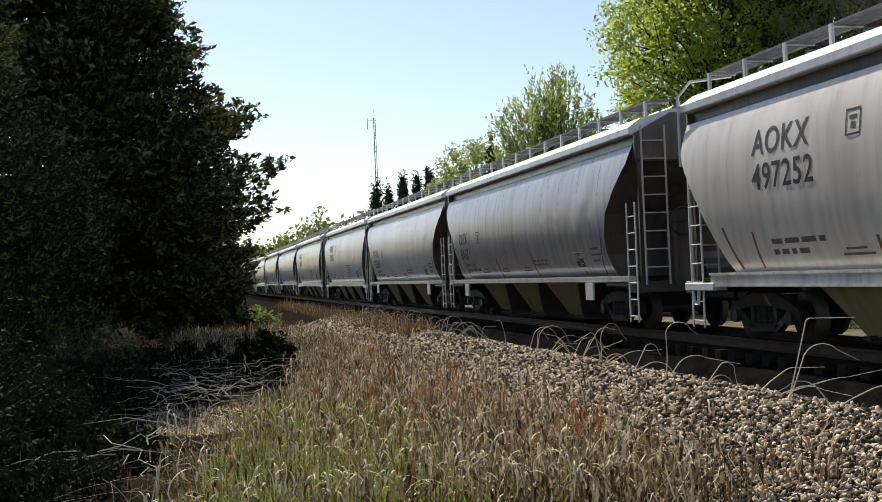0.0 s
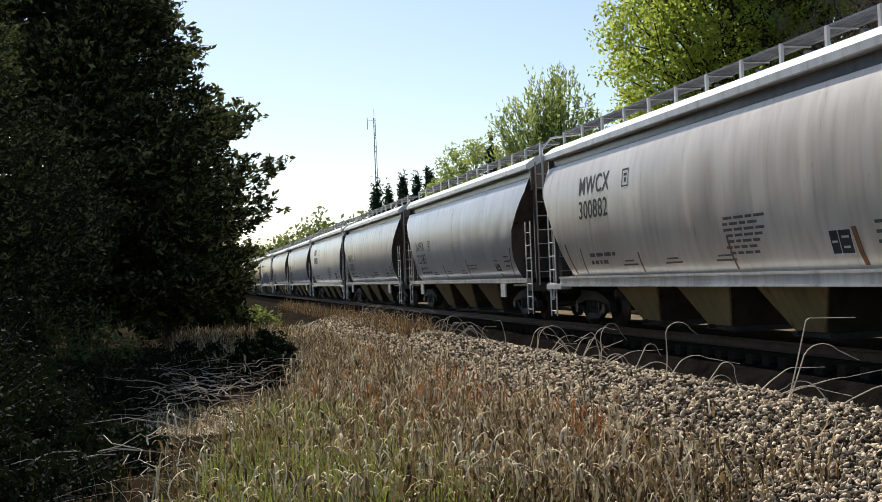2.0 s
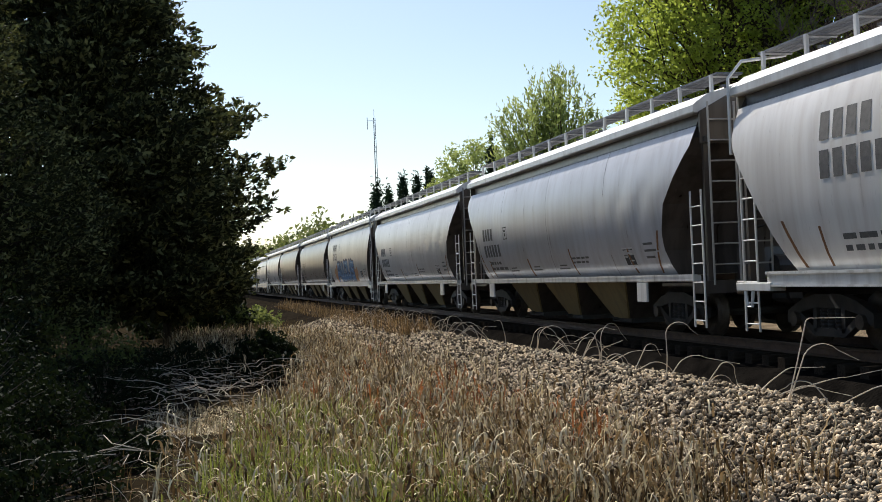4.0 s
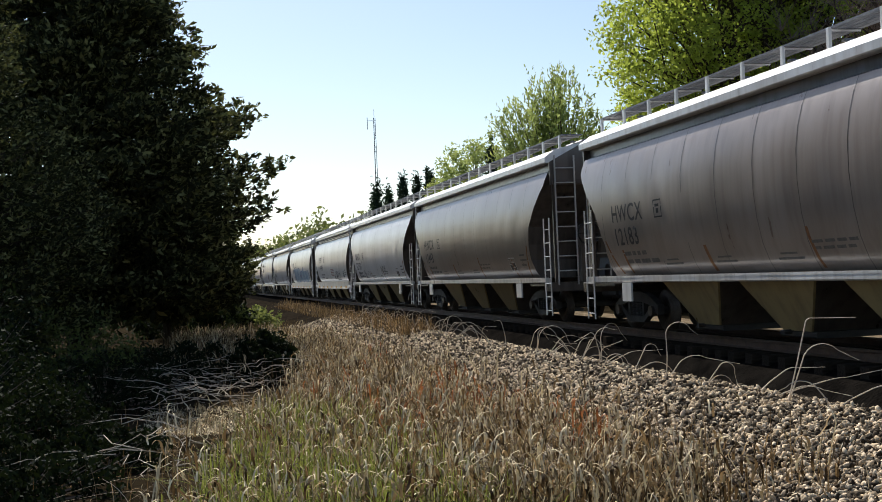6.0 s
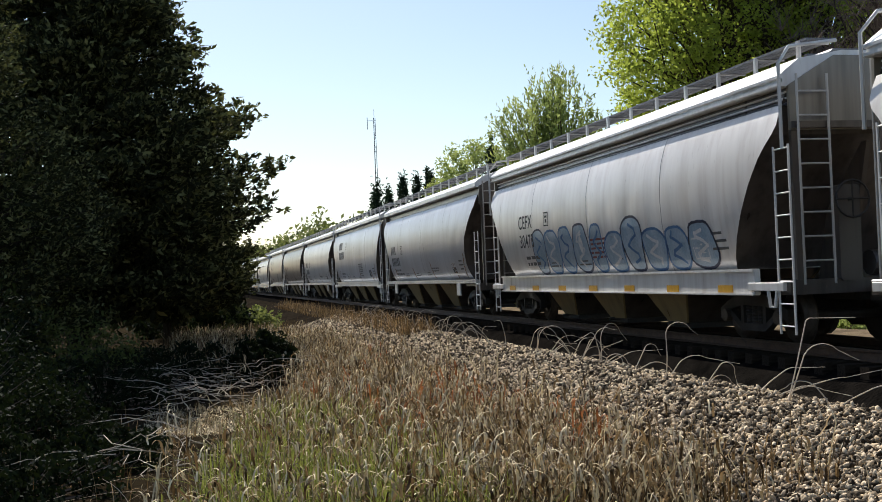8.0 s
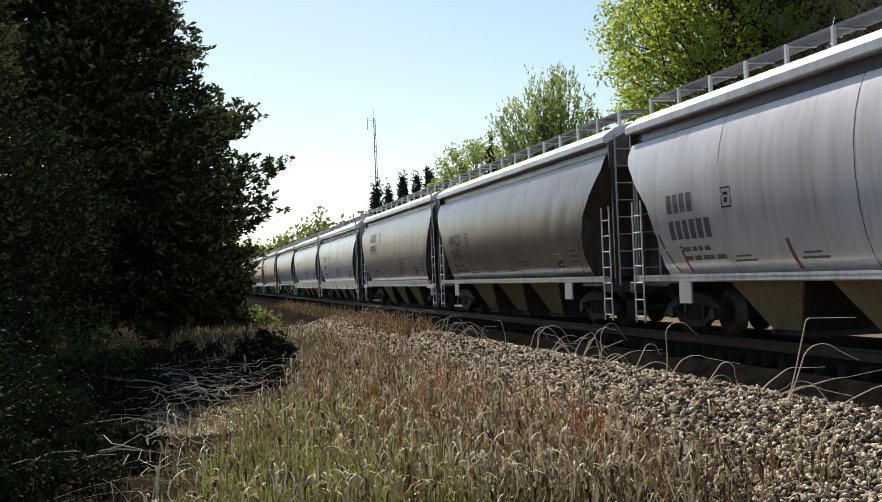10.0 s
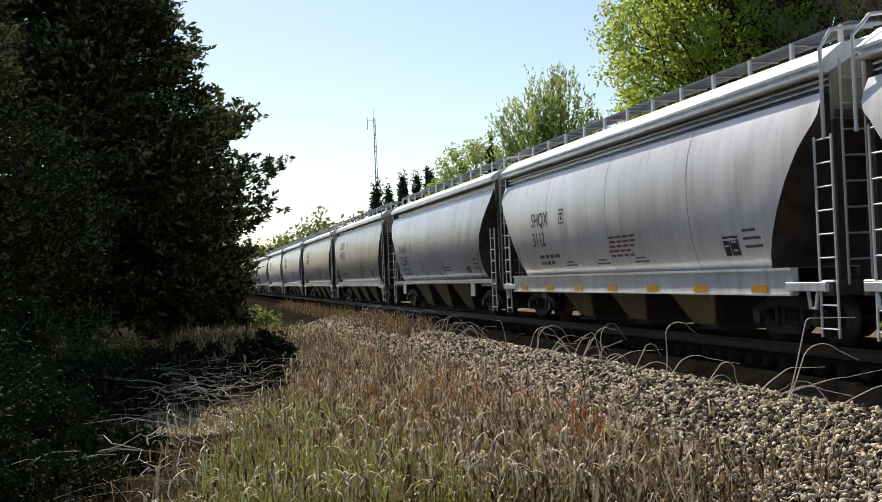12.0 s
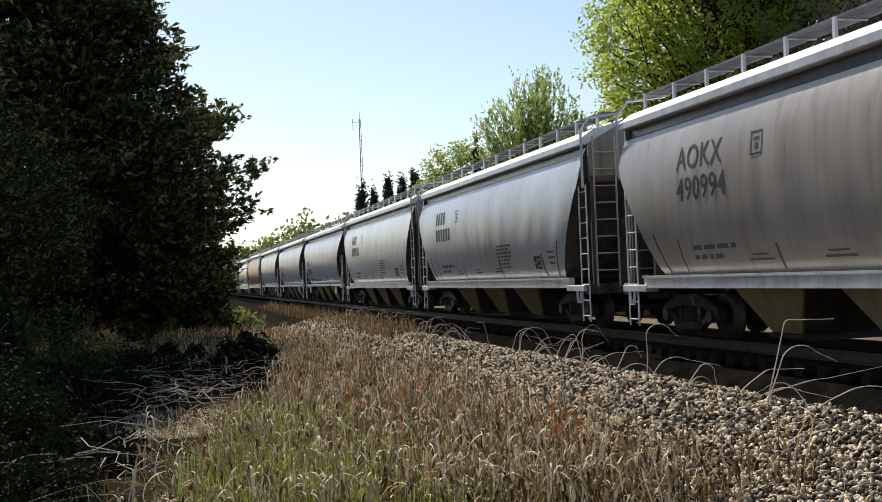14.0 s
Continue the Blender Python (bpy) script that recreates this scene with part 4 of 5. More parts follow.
def cedar(label, at, height, radius, clumps, per, seed, leaf=0.08, base=0.4, mat=None, reach=(), twig=0.5, loose=0.1):
    """Evergreen with upswept boughs of feathery sprays in uneven tiers; reach adds long boughs (azimuth, height, length)."""
    rng = random.Random(seed)
    t = thing("cedar_tree", label, "tree", at=at)
    trunk = Shape().path([(0, 0, -0.3), (0.1, 0, height * 0.3), (0, 0.1, height * 0.6), (0, 0, height * 0.98)], height * 0.02, 0.02, 8)
    boughs = Shape()
    cents, dirs, lens, core, core_r = [], [], [], [], []
    todo = list(reach) * 3
    for k in range(clumps):
        if todo:
            a, z, rr = todo.pop()
            a += rng.uniform(-0.12, 0.12)
            z += rng.uniform(-0.25, 0.25)
            rr *= rng.uniform(0.92, 1.02)
        else:
            u = rng.random() ** 1.25
            z = base + (height - base) * u
            prof = (1 - u) ** 1.1 * (0.6 + 0.4 * min(1, u / 0.16))
            a = rng.uniform(0, 2 * math.pi)
            tier = noise.noise(Vector((1.6 * math.cos(a), 1.6 * math.sin(a), z * 0.9 + seed)))
            rr = radius * prof * (0.95 + 0.30 * tier) * rng.uniform(0.88, 1.06)
        out = Vector((math.cos(a), math.sin(a), 0))
        tip = out * rr + Vector((0, 0, z + 0.10 * rr * rng.uniform(0.2, 1)))
        start = Vector((0, 0, max(0.2, z - 0.25 * rr)))
        if k % 2 == 0:
            boughs.path(limb_path(start, tip, rng, 0.06, 3), 0.045, 0.008, 4)
        for j in range(10):
            w = 1.0 - 0.5 * (j / 10) ** 1.3 * rng.uniform(0.6, 1.3)
            c = start.lerp(tip, w)
            spread = 0.10 + 0.5 * (1 - w) * min(1.0, rr / 3)
            cents.append((c.x + rng.gauss(0, spread), c.y + rng.gauss(0, spread), c.z + rng.gauss(0, loose)))
            d = out * 0.8 + Vector((rng.gauss(0, 0.55), rng.gauss(0, 0.55), rng.uniform(-0.1, 0.75)))
            dirs.append(tuple(d.normalized()))
            lens.append(twig * rng.uniform(0.5, 1.5))
        for w in (0.25, 0.45, 0.62):
            c = start.lerp(tip, w * rng.uniform(0.8, 1.15))
            core.append(tuple(c))
            core_r.append(0.12 * rr * rng.uniform(0.6, 1.2) + 0.1)
    part("trunk", trunk, bark_mat, t)
    part("bough", boughs, bark_mat, t)["kind"] = "stuff"
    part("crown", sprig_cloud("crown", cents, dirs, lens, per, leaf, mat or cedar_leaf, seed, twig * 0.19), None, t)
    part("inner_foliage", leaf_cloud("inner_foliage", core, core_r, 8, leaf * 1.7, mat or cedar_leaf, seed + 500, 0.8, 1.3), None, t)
    return t


def conifer(at, height, radius, seed):
    return cedar("dark green conifer beyond the railway", at, height, radius, 80, 6, seed, 0.11, 0.6, pine_leaf, (), 0.34, 0.5)


cedar("dark backlit cedar with ragged boughs to the ground", (-2.9, 33.5, -0.6), 16.5, 6.5, 880, 19, 3, base=1.6, reach=((0.0, 4.7, 5.5), (-0.25, 3.4, 5.2), (-0.1, 6.2, 4.6), (-0.2, 8.3, 3.2), (-0.15, 10.4, 2.6)))
cedar("dark backlit cedar crowding its neighbour", (-5.3, 25.0, -0.6), 12.5, 4.9, 460, 18, 8, 0.05, base=0.9)
# placed to shade the lower left; its own shade is in the near-black leaf
cedar("dark backlit cedar in deep shade", (-6.4, 17.0, -0.6), 8.5, 3.4, 260, 12, 9, 0.045, mat=shaded_leaf)
cedar("small dark cedar beside the weedy verge", (-0.6, 38.0, -0.6), 7.0, 3.4, 220, 14, 21, base=1.2)


def feathery_tree(label, at, height, spread, stems, seed):
    """Many thin stems that fan upward from the ground, feathered with pale sprigs."""
    rng = random.Random(seed)
    t = thing("willow_tree", label, "tree", at=at)
    wood = Shape()
    cents, dirs, lens = [], [], []
    for k in range(stems):
        a, r = rng.uniform(0, 2 * math.pi), spread * rng.random() ** 0.6
        hh = height * (1 - 0.28 * (r / spread) ** 2) * rng.uniform(0.82, 1.03)
        tip = Vector((r * math.cos(a), r * math.sin(a), hh))
        root = Vector((rng.uniform(-0.5, 0.5), rng.uniform(-0.5, 0.5), -0.3))
        mid = Vector((tip.x * 0.35, tip.y * 0.35, hh * 0.5))
        pts = [root, root.lerp(mid, 0.5), mid, mid.lerp(tip, 0.5) + Vector((rng.gauss(0, 0.15), rng.gauss(0, 0.15), 0.1)), tip]
        wood.path(pts, 0.06, 0.012, 4)
        for j in range(26):
            w = rng.uniform(0.25, 1.0)
            p = mid.lerp(tip, w)
            cents.append((p.x + rng.gauss(0, 0.28), p.y + rng.gauss(0, 0.28), p.z + rng.gauss(0, 0.2)))
            d = (tip - mid).normalized() + Vector((rng.gauss(0, 0.35), rng.gauss(0, 0.35), 0.2))
            dirs.append(tuple(d.normalized()))
            lens.append(rng.uniform(0.5, 1.2))
    part("stem", wood, bark_mat, t)["kind"] = "stuff"
    part("crown", sprig_cloud("crown", cents, dirs, lens, 9, 0.085, willow_leaf, seed, 0.07, 1.6), None, t)
    return t


broadleaf("maple_tree", "tall broadleaf tree in bright yellow-green leaf", (21.9, 39.5, -0.6), 17.8, 5.9, 2.0, 1250, 100, 0.085, green_leaf, 5, 0.78)
feathery_tree("thin young tree with feathery pale green leaf", (22.6, 68.0, -0.6), 14.0, 3.9, 90, 6)
broadleaf("maple_tree", "broadleaf tree in fresh green leaf behind the railway", (25.0, 95.0, -0.6), 13.2, 4.0, 3.0, 190, 70, 0.15, willow_leaf, 7, 1.0)
broadleaf("maple_tree", "broadleaf tree in fresh green leaf behind the railway", (22.5, 84.0, -0.6), 9.5, 4.0, 2.0, 120, 70, 0.15, far_leaf, 17, 1.0)
for k in range(12):
    conifer((20.5 + 0.68 * k, 122 + (k * 5) % 11, -0.5), 11.2 + 0.16 * k + (0.9, -0.5, 0.4, -0.9, 0.1)[k % 5], 2.7, 40 + k)
conifer((23.9, 88, -0.5), 11.6, 2.3, 60)


def bare_tree(at, height, seed):
    rng = random.Random(seed)
    t = thing("bare_tree", "leafless dark brown tree with dense twigs", "tree", at=at)
    trunk, twigs = Shape(), Shape()
    trunk.path([(0, 0, -0.3), (0.1, 0.1, height * 0.4), (0, 0, height * 0.8)], 0.16, 0.05, 7)
    for k in range(46):
        z = rng.uniform(0.3, 0.8) * height
        a = rng.uniform(0, 2 * math.pi)
        tip = Vector((math.cos(a) * rng.uniform(1, 3.2), math.sin(a) * rng.uniform(1, 3.2), z + rng.uniform(1.0, 4.0)))
        pts = limb_path((0, 0, z), tip, rng, 0.15, 5)
        trunk.path(pts, 0.05, 0.012, 4)
        for j in range(26):
            q = pts[rng.randint(2, 5)]
            e = q + Vector((rng.uniform(-0.9, 0.9), rng.uniform(-0.9, 0.9), rng.uniform(-0.1, 1.2)))
            twigs.path([q, q.lerp(e, 0.5) + Vector((rng.uniform(-.1, .1), 0, 0.05)), e], 0.014, 0.005, 3)
    part("trunk", trunk, bark_mat, t)
    part("twig", twigs, twig_mat, t)["kind"] = "stuff"
    return t


for k, (x, y) in enumerate(((19.1, 27.5), (21.4, 33.0), (17.9, 25.0))):
    bare_tree((x, y, -0.6), 10.0, 60 + k)


def woodland():
    """Far wood beyond the curve of the line."""
    rng = random.Random(4)
    cents, rads = [], []
    for k in range(900):
        y = rng.uniform(150, 420)
        x = 18 + 40 * rng.random() ** 1.6
        z = rng.uniform(1, 9.5 + 3.0 * noise.noise(Vector((x * 0.06, y * 0.02, 0))))
        cents.append((x, y, z))
        rads.append(rng.uniform(1.2, 2.6))
    for k in range(300):
        y = rng.uniform(40, 150)
        cents.append((rng.uniform(17, 34), y, rng.uniform(0, 4.0)))
        rads.append(rng.uniform(0.8, 1.5))
    me = leaf_cloud("woodland", cents, rads, 60, 0.38, far_leaf, 4)
    tagged(new("woodland", me), "distant mixed woodland in early leaf", "woodland", kind="stuff")
    cents, rads = [], []
    for k in range(260):
        y = rng.uniform(45, 300)
        cents.append((rng.uniform(-60, -4) + 0.0 * y, y, rng.uniform(0, 9)))
        rads.append(rng.uniform(1.2, 2.4))
    me = leaf_cloud("woodland", cents, rads, 50, 0.36, shaded_leaf, 14)
    tagged(new("woodland", me), "dark wood edge beyond the cedars", "woodland", kind="stuff")


woodland()


def radio_mast():
    t = thing("radio_mast", "thin grey lattice radio mast above the trees", "mast", at=(33.0, 197.0, -0.5))
    sh = Shape()
    for k in range(3):
        a = 2 * math.pi * k / 3
        sh.bar((0.35 * math.cos(a), 0.35 * math.sin(a), 0), (0.16 * math.cos(a), 0.16 * math.sin(a), 29.5), 0.06, 0.05, 5)
    for k in range(40):
        z = k * 0.73
        a, b = 2 * math.pi * k / 3, 2 * math.pi * (k + 1) / 3
        r = 0.34 - 0.18 * z / 30
        sh.bar((r * math.cos(a), r * math.sin(a), z), (r * math.cos(b), r * math.sin(b), z + 0.73), 0.025, 0.025, 4)
    part("lattice", sh, mast_mat, t)
    an = Shape().bar((-1.3, 0, 29.0), (0.3, 0, 29.0), 0.04).bar((-1.2, 0, 27.5), (-1.2, 0, 29.6), 0.05).bar((0, 0, 29), (0, 0, 31), 0.03)
    part("antenna", an, mast_mat, t)


radio_mast()


def blades(name, label, places, mat, seed, h=(0.4, 0.8), w=0.006, arch=0.35, segs=4, lift=0.0):
    """Curved ribbons, each bent its own way; places are (x, y) roots."""
    rng = np.random.default_rng(seed)
    n = len(places)
    xy = np.asarray(places)
    z0 = np.array([ground_z(x, y) for x, y in places])
    z0 = z0 + lift * rng.random(n) ** 1.3
    hh = rng.uniform(h[0], h[1], n)
    ang = rng.uniform(0, 2 * np.pi, n)
    lean = rng.uniform(0.05, 1.0, n) ** 2 * arch * hh * 2.2
    face = ang + np.pi / 2 + rng.normal(0, 0.5, n)
    rows = []
    for k in range(segs + 1):
        u = k / segs
        x = xy[:, 0] + np.cos(ang) * lean * u ** 2
        y = xy[:, 1] + np.sin(ang) * lean * u ** 2
        z = z0 - 0.02 + hh * (u - 0.35 * (lean / hh) * u ** 3)
        ww = w * (1 - 0.75 * u)
        dx, dy = np.cos(face) * ww, np.sin(face) * ww
        rows.append(np.stack([x - dx, y - dy, z], 1))
        rows.append(np.stack([x + dx, y + dy, z], 1))
    v = np.stack(rows, 1)
    per = 2 * (segs + 1)
    base = (np.arange(n) * per)[:, None, None]
    q = np.array([[2 * k, 2 * k + 1, 2 * k + 3, 2 * k + 2] for k in range(segs)])[None]
    f = (base + q).reshape(-1)
    me = bpy.data.meshes.new(name)
    me.vertices.add(n * per)
    me.vertices.foreach_set("co", v.astype(np.float32).ravel())
    me.loops.add(len(f))
    me.loops.foreach_set("vertex_index", f.astype(np.int32))
    me.polygons.add(len(f) // 4)
    me.polygons.foreach_set("loop_start", np.arange(0, len(f), 4, dtype=np.int32))
    me.materials.append(mat)
    me.update(calc_edges=True)
    return tagged(new(name, me), label, "grass", kind="stuff")


def scatter(n, x0, x1, y0, y1, seed, keep=None):
    rng = random.Random(seed)
    out = []
    while len(out) < n:
        x, y = rng.uniform(x0, x1), y0 + (y1 - y0) * rng.random() ** 1.4
        if keep is None or rng.random() < keep(x, y):
            out.append((x, y))
    return out


def weed_density(x, y):
    d = 1.0 if x < 3.0 else max(0.0, 1 - (x - 3.0) / 2.4) ** 1.6
    if (x - 0.2) ** 2 / 1.7 + (y - 18.5) ** 2 / 16 < 1:
        d *= 0.10
    if y < 22 and x < 0.17 * (y - 10):
        d *= 0.06
    elif x < 0.6 and y < 27:
        d *= 0.45
    return d * (0.55 + 0.45 * noise.noise(Vector((x * 0.9, y * 0.6, 3))))


def curls(name, label, places, mat, seed, stem=(0.15, 0.5), loop=(0.05, 0.16), w=0.008, turn=(1.6, 3.3), lift=0.0):
    """Dead leaves and stem tips: each rises, then curls over and down in a hook of its own."""
    rng = np.random.default_rng(seed)
    n = len(places)
    xy = np.asarray(places)
    z0 = np.array([ground_z(x, y) for x, y in places]) + lift * rng.random(n)
    hs = rng.uniform(stem[0], stem[1], n)
    r = rng.uniform(loop[0], loop[1], n)
    ang = rng.uniform(0, 2 * np.pi, n)
    lean = rng.normal(0, 0.7, n)
    full = rng.uniform(turn[0], turn[1], n)
    face = ang + np.pi / 2 + rng.normal(0, 0.35, n)
    segs = 8
    rows = []
    for k in range(segs + 1):
        if k <= 2:
            out, up, ww = lean * hs * k / 2, hs * k / 2, w * (0.7 + 0.15 * k)
        else:
            b = full * (k - 2) / (segs - 2)
            out, up, ww = lean * hs + r * (1 - np.cos(b)), hs + r * np.sin(b), w * (1.1 - 0.75 * (k - 2) / (segs - 2))
        x, y, z = xy[:, 0] + np.cos(ang) * out, xy[:, 1] + np.sin(ang) * out, z0 - 0.02 + up
        dx, dy = np.cos(face) * ww, np.sin(face) * ww
        rows.append(np.stack([x - dx, y - dy, z], 1))
        rows.append(np.stack([x + dx, y + dy, z], 1))
    v = np.stack(rows, 1)
    per = 2 * (segs + 1)
    q = np.array([[2 * k, 2 * k + 1, 2 * k + 3, 2 * k + 2] for k in range(segs)])[None]
    f = ((np.arange(n) * per)[:, None, None] + q).reshape(-1)
    me = bpy.data.meshes.new(name)
    me.vertices.add(n * per)
    me.vertices.foreach_set("co", v.astype(np.float32).ravel())
    me.loops.add(len(f))
    me.loops.foreach_set("vertex_index", f.astype(np.int32))
    me.polygons.add(len(f) // 4)
    me.polygons.foreach_set("loop_start", np.arange(0, len(f), 4, dtype=np.int32))
    me.materials.append(mat)
    me.update(calc_edges=True)
    return tagged(new(name, me), label, "grass", kind="stuff")


blades("dry_weeds", "dense dry brown weed stems on the verge", scatter(7000, -0.6, 5.4, 8, 42, 1, weed_density), dry_blade, 1, (0.25, 0.75), 0.006, 0.6, 5)
curls("curled_weeds", "curled dead weed tops, straw pale in the sun", scatter(4200, -0.4, 5.8, 8, 40, 4, weed_density), straw_blade, 4, (0.10, 0.50), (0.03, 0.18), 0.008, (0.4, 3.2))
curls("straw_tangle", "tangle of short pale straw caught among the weeds", scatter(6500, -0.4, 5.8, 8, 38, 34, weed_density), straw_blade, 34, (0.01, 0.06), (0.02, 0.10), 0.010, (0.8, 2.8), 0.5)
curls("dry_leaves", "curled brown leaves hanging among the weed stems", scatter(6000, -0.4, 5.4, 8, 36, 14, weed_density), dry_blade, 24, (0.02, 0.10), (0.03, 0.10), 0.013, (1.2, 3.0), 0.45)
curls("russet_weeds", "patch of russet dead weeds on the verge", scatter(260, 1.6, 4.2, 11, 26, 15, lambda x, y: 1.0 if noise.noise(Vector((x * 1.1, y * 0.5, 9))) > 0.25 else 0.0), russet_blade, 25, (0.1, 0.5), (0.04, 0.12), 0.012)
blades("dry_weeds", "dry tangled grass among the cedars", scatter(2600, -5, 1.0, 8, 40, 2), dry_blade, 2, (0.10, 0.4), 0.007, 1.2)
blades("dry_weeds", "brown weeds along the gravel edge", scatter(2500, 5.6, 6.6, 30, 75, 7), dry_blade, 7, (0.2, 0.6), 0.012, 0.9)
blades("dry_weeds", "russet grass in the sun beside the cedar", scatter(900, -0.4, 2.6, 27, 40, 17), straw_blade, 17, (0.25, 0.8), 0.012, 0.8)
blades("green_grass", "fresh green grass under the dry stems", scatter(7000, -0.2, 2.7, 8, 15.0, 3, lambda x, y: max(0, 1 - abs(x - 1.1) / 1.5) * (x > 0.17 * (y - 10))), green_blade, 3, (0.2, 0.58), 0.009, 0.7)
blades("pale_stems", "bleached arching dead stems", scatter(1500, -1.0, 5.8, 9, 34, 5, weed_density), pale_stem, 5, (0.25, 0.75), 0.006, 1.5, 7)
blades("straw_litter", "flattened pale straw on a bare sunny patch", scatter(2600, -0.6, 1.5, 15.2, 18.6, 18), straw_blade, 18, (0.04, 0.16), 0.010, 3.0, 4)


def dead_stem(side, rise, lean, radius, turn, tail):
    """A stem that rises and leans, bends over in an arc, and ends in a drooping tail."""
    pts = [Vector((0, 0, -0.03)), side * lean * 0.45 + Vector((0.02, 0, rise * 0.5)), side * lean + Vector((0, 0, rise))]
    tilt = math.atan2(lean, max(rise, 0.05))
    o = pts[-1].copy()
    b = tilt
    for j in range(7):
        b = tilt + turn * (j + 1) / 7
        o = o + (side * math.sin(b) + Vector((0, 0, math.cos(b)))) * radius * turn / 7
        pts.append(o.copy())
    pts.append(o + (side * math.sin(b * 0.9) + Vector((0, 0, math.cos(b * 0.9)))) * tail)
    return pts


def arching_weed(y, stems, seed):
    rng = random.Random(seed)
    x = 6.22 + rng.uniform(-0.12, 0.1)
    t = thing("dead_weed", "bleached dead weed arching over the gravel edge", "weed", "weeds along the track", (x, y, ground_z(x, y)))
    for turn_away, rise, lean, radius, turn, tail in stems:
        a = math.atan2(-x, y) + turn_away
        part("stem", Shape().path(dead_stem(Vector((math.cos(a), math.sin(a), 0)), rise, lean, radius, turn, tail), 0.008, 0.0035, 4), pale_stem, t)


# (turn from square, rise, lean, bend radius, bend angle, tail)
for k, (y, stems) in enumerate((
        (14.2, ((0.1, 0.62, 0.02, 0.17, 2.5, 0.12), (0.2, 0.22, 0.18, 0.3, 1.3, 0.45))),
        (13.1, ((-0.2, 0.28, 0.22, 0.10, 2.6, 0.18), (0.3, 0.12, 0.15, 0.14, 1.8, 0.1))),
        (12.1, ((0.2, 0.25, 0.35, 0.2, 0.8, 0.3),)),
        (11.1, ((0.0, 0.85, 0.22, 0.06, 1.5, 0.42), (0.3, 0.5, 0.2, 0.22, 1.9, 0.25))),
        (11.6, ((0.1, 0.18, 0.6, 0.9, 0.25, 0.7), (-0.2, 0.12, 0.3, 0.35, 0.8, 0.3))),
        (10.4, ((0.1, 0.2, 0.4, 0.5, 0.9, 0.3), (math.pi, 0.2, 0.1, 0.2, 1.8, 0.2))),
        (16.6, ((0.1, 0.2, 0.4, 0.4, 0.6, 0.3), (-0.2, 0.15, 0.1, 0.18, 2.4, 0.15))),
        (15.6, ((0.0, 0.12, 0.25, 0.25, 1.7, 0.2), (0.3, 0.35, 0.2, 0.1, 2.4, 0.1))))):
    arching_weed(y, stems, 200 + k)
rng_w = random.Random(12)
for k in range(34):
    stems = [(rng_w.choice((0, 0, math.pi)) + rng_w.gauss(0, 0.5), rng_w.uniform(0.1, 0.5), rng_w.uniform(0.0, 0.35), rng_w.uniform(0.08, 0.3), rng_w.uniform(0.8, 2.8), rng_w.uniform(0.05, 0.3)) for _ in range(rng_w.randint(1, 4))]
    arching_weed(17.2 + 0.75 * k + rng_w.uniform(-0.4, 0.4), stems, 300 + k)


def bush(at, r, h, seed, label, per=60, n=60, mat=None, leaf=0.05):
    rng = random.Random(seed)
    t = thing("bush", label, "bush", at=at)
    cents, rads = [], []
    st = Shape()
    for k in range(n):
        a = rng.uniform(0, 2 * math.pi)
        rr = r * rng.random() ** 0.5
        z = h * rng.uniform(0.1, 1) * (1 - 0.6 * (rr / r) ** 2)
        c = (rr * math.cos(a), rr * math.sin(a), z)
        cents.append(c)
        rads.append(0.16 * rng.uniform(0.6, 1.5) * (r + h) / 1.6)
        st.bar((0, 0, 0), c, 0.012, 0.004, 4)
    part("twig", st, twig_mat, t)["kind"] = "stuff"
    part("leaves", leaf_cloud("leaves", cents, rads, per, leaf, mat or shaded_leaf, seed), None, t)


bush((1.4, 22.8, -0.62), 0.7, 0.95, 1, "dark rounded bush in its own shade", 80, 110)
bush((0.2, 26.0, -0.62), 0.8, 0.7, 2, "low dark bush among dead branches")
bush((1.7, 44.0, -0.6), 1.6, 1.2, 3, "green leafy bush at the wood edge", 90, 90, far_leaf, 0.09)
bush((0.4, 44.0, -0.6), 2.2, 1.6, 4, "green leafy bush at the wood edge", 90, 90, shaded_leaf, 0.09)
# lighter leaf puts the look of sun flecks into this bush's colour
bush((-2.6, 24.5, -0.6), 1.7, 1.5, 5, "olive undergrowth beneath the cedars", 60, 80, far_leaf, 0.05)
# the deep shade on these shrubs is painted into their near-black leaves
bush((-3.1, 13.8, -0.6), 1.6, 2.0, 16, "dark dense shrub in deep shade", 66, 120, shaded_leaf, 0.035)
bush((-2.6, 11.2, -0.6), 1.2, 1.2, 17, "low dark shrub in deep shade", 66, 90, shaded_leaf, 0.035)
bush((-3.4, 17.5, -0.6), 1.9, 2.2, 18, "dark dense shrub in deep shade", 66, 120, shaded_leaf, 0.035)
bush((-5.0, 21.5, -0.6), 2.4, 2.2, 6, "dark undergrowth beneath the cedars", 54, 100, shaded_leaf, 0.07)
bush((-1.3, 19.0, -0.62), 1.1, 0.9, 21, "dark low shrub under dead branches", 54, 90, shaded_leaf, 0.035)
bush((-0.6, 22.5, -0.62), 1.2, 0.9, 22, "dark low shrub under dead branches", 54, 90, shaded_leaf, 0.035)
bush((-1.9, 15.2, -0.62), 1.0, 0.9, 23, "dark low shrub in deep shade", 54, 90, shaded_leaf, 0.035)
bush((-1.5, 11.0, -0.62), 0.9, 0.55, 24, "dark low shrub in deep shade", 54, 80, shaded_leaf, 0.035)
bush((-1.0, 13.2, -0.62), 0.8, 0.4, 25, "dark low shrub in deep shade", 54, 80, shaded_leaf, 0.035)


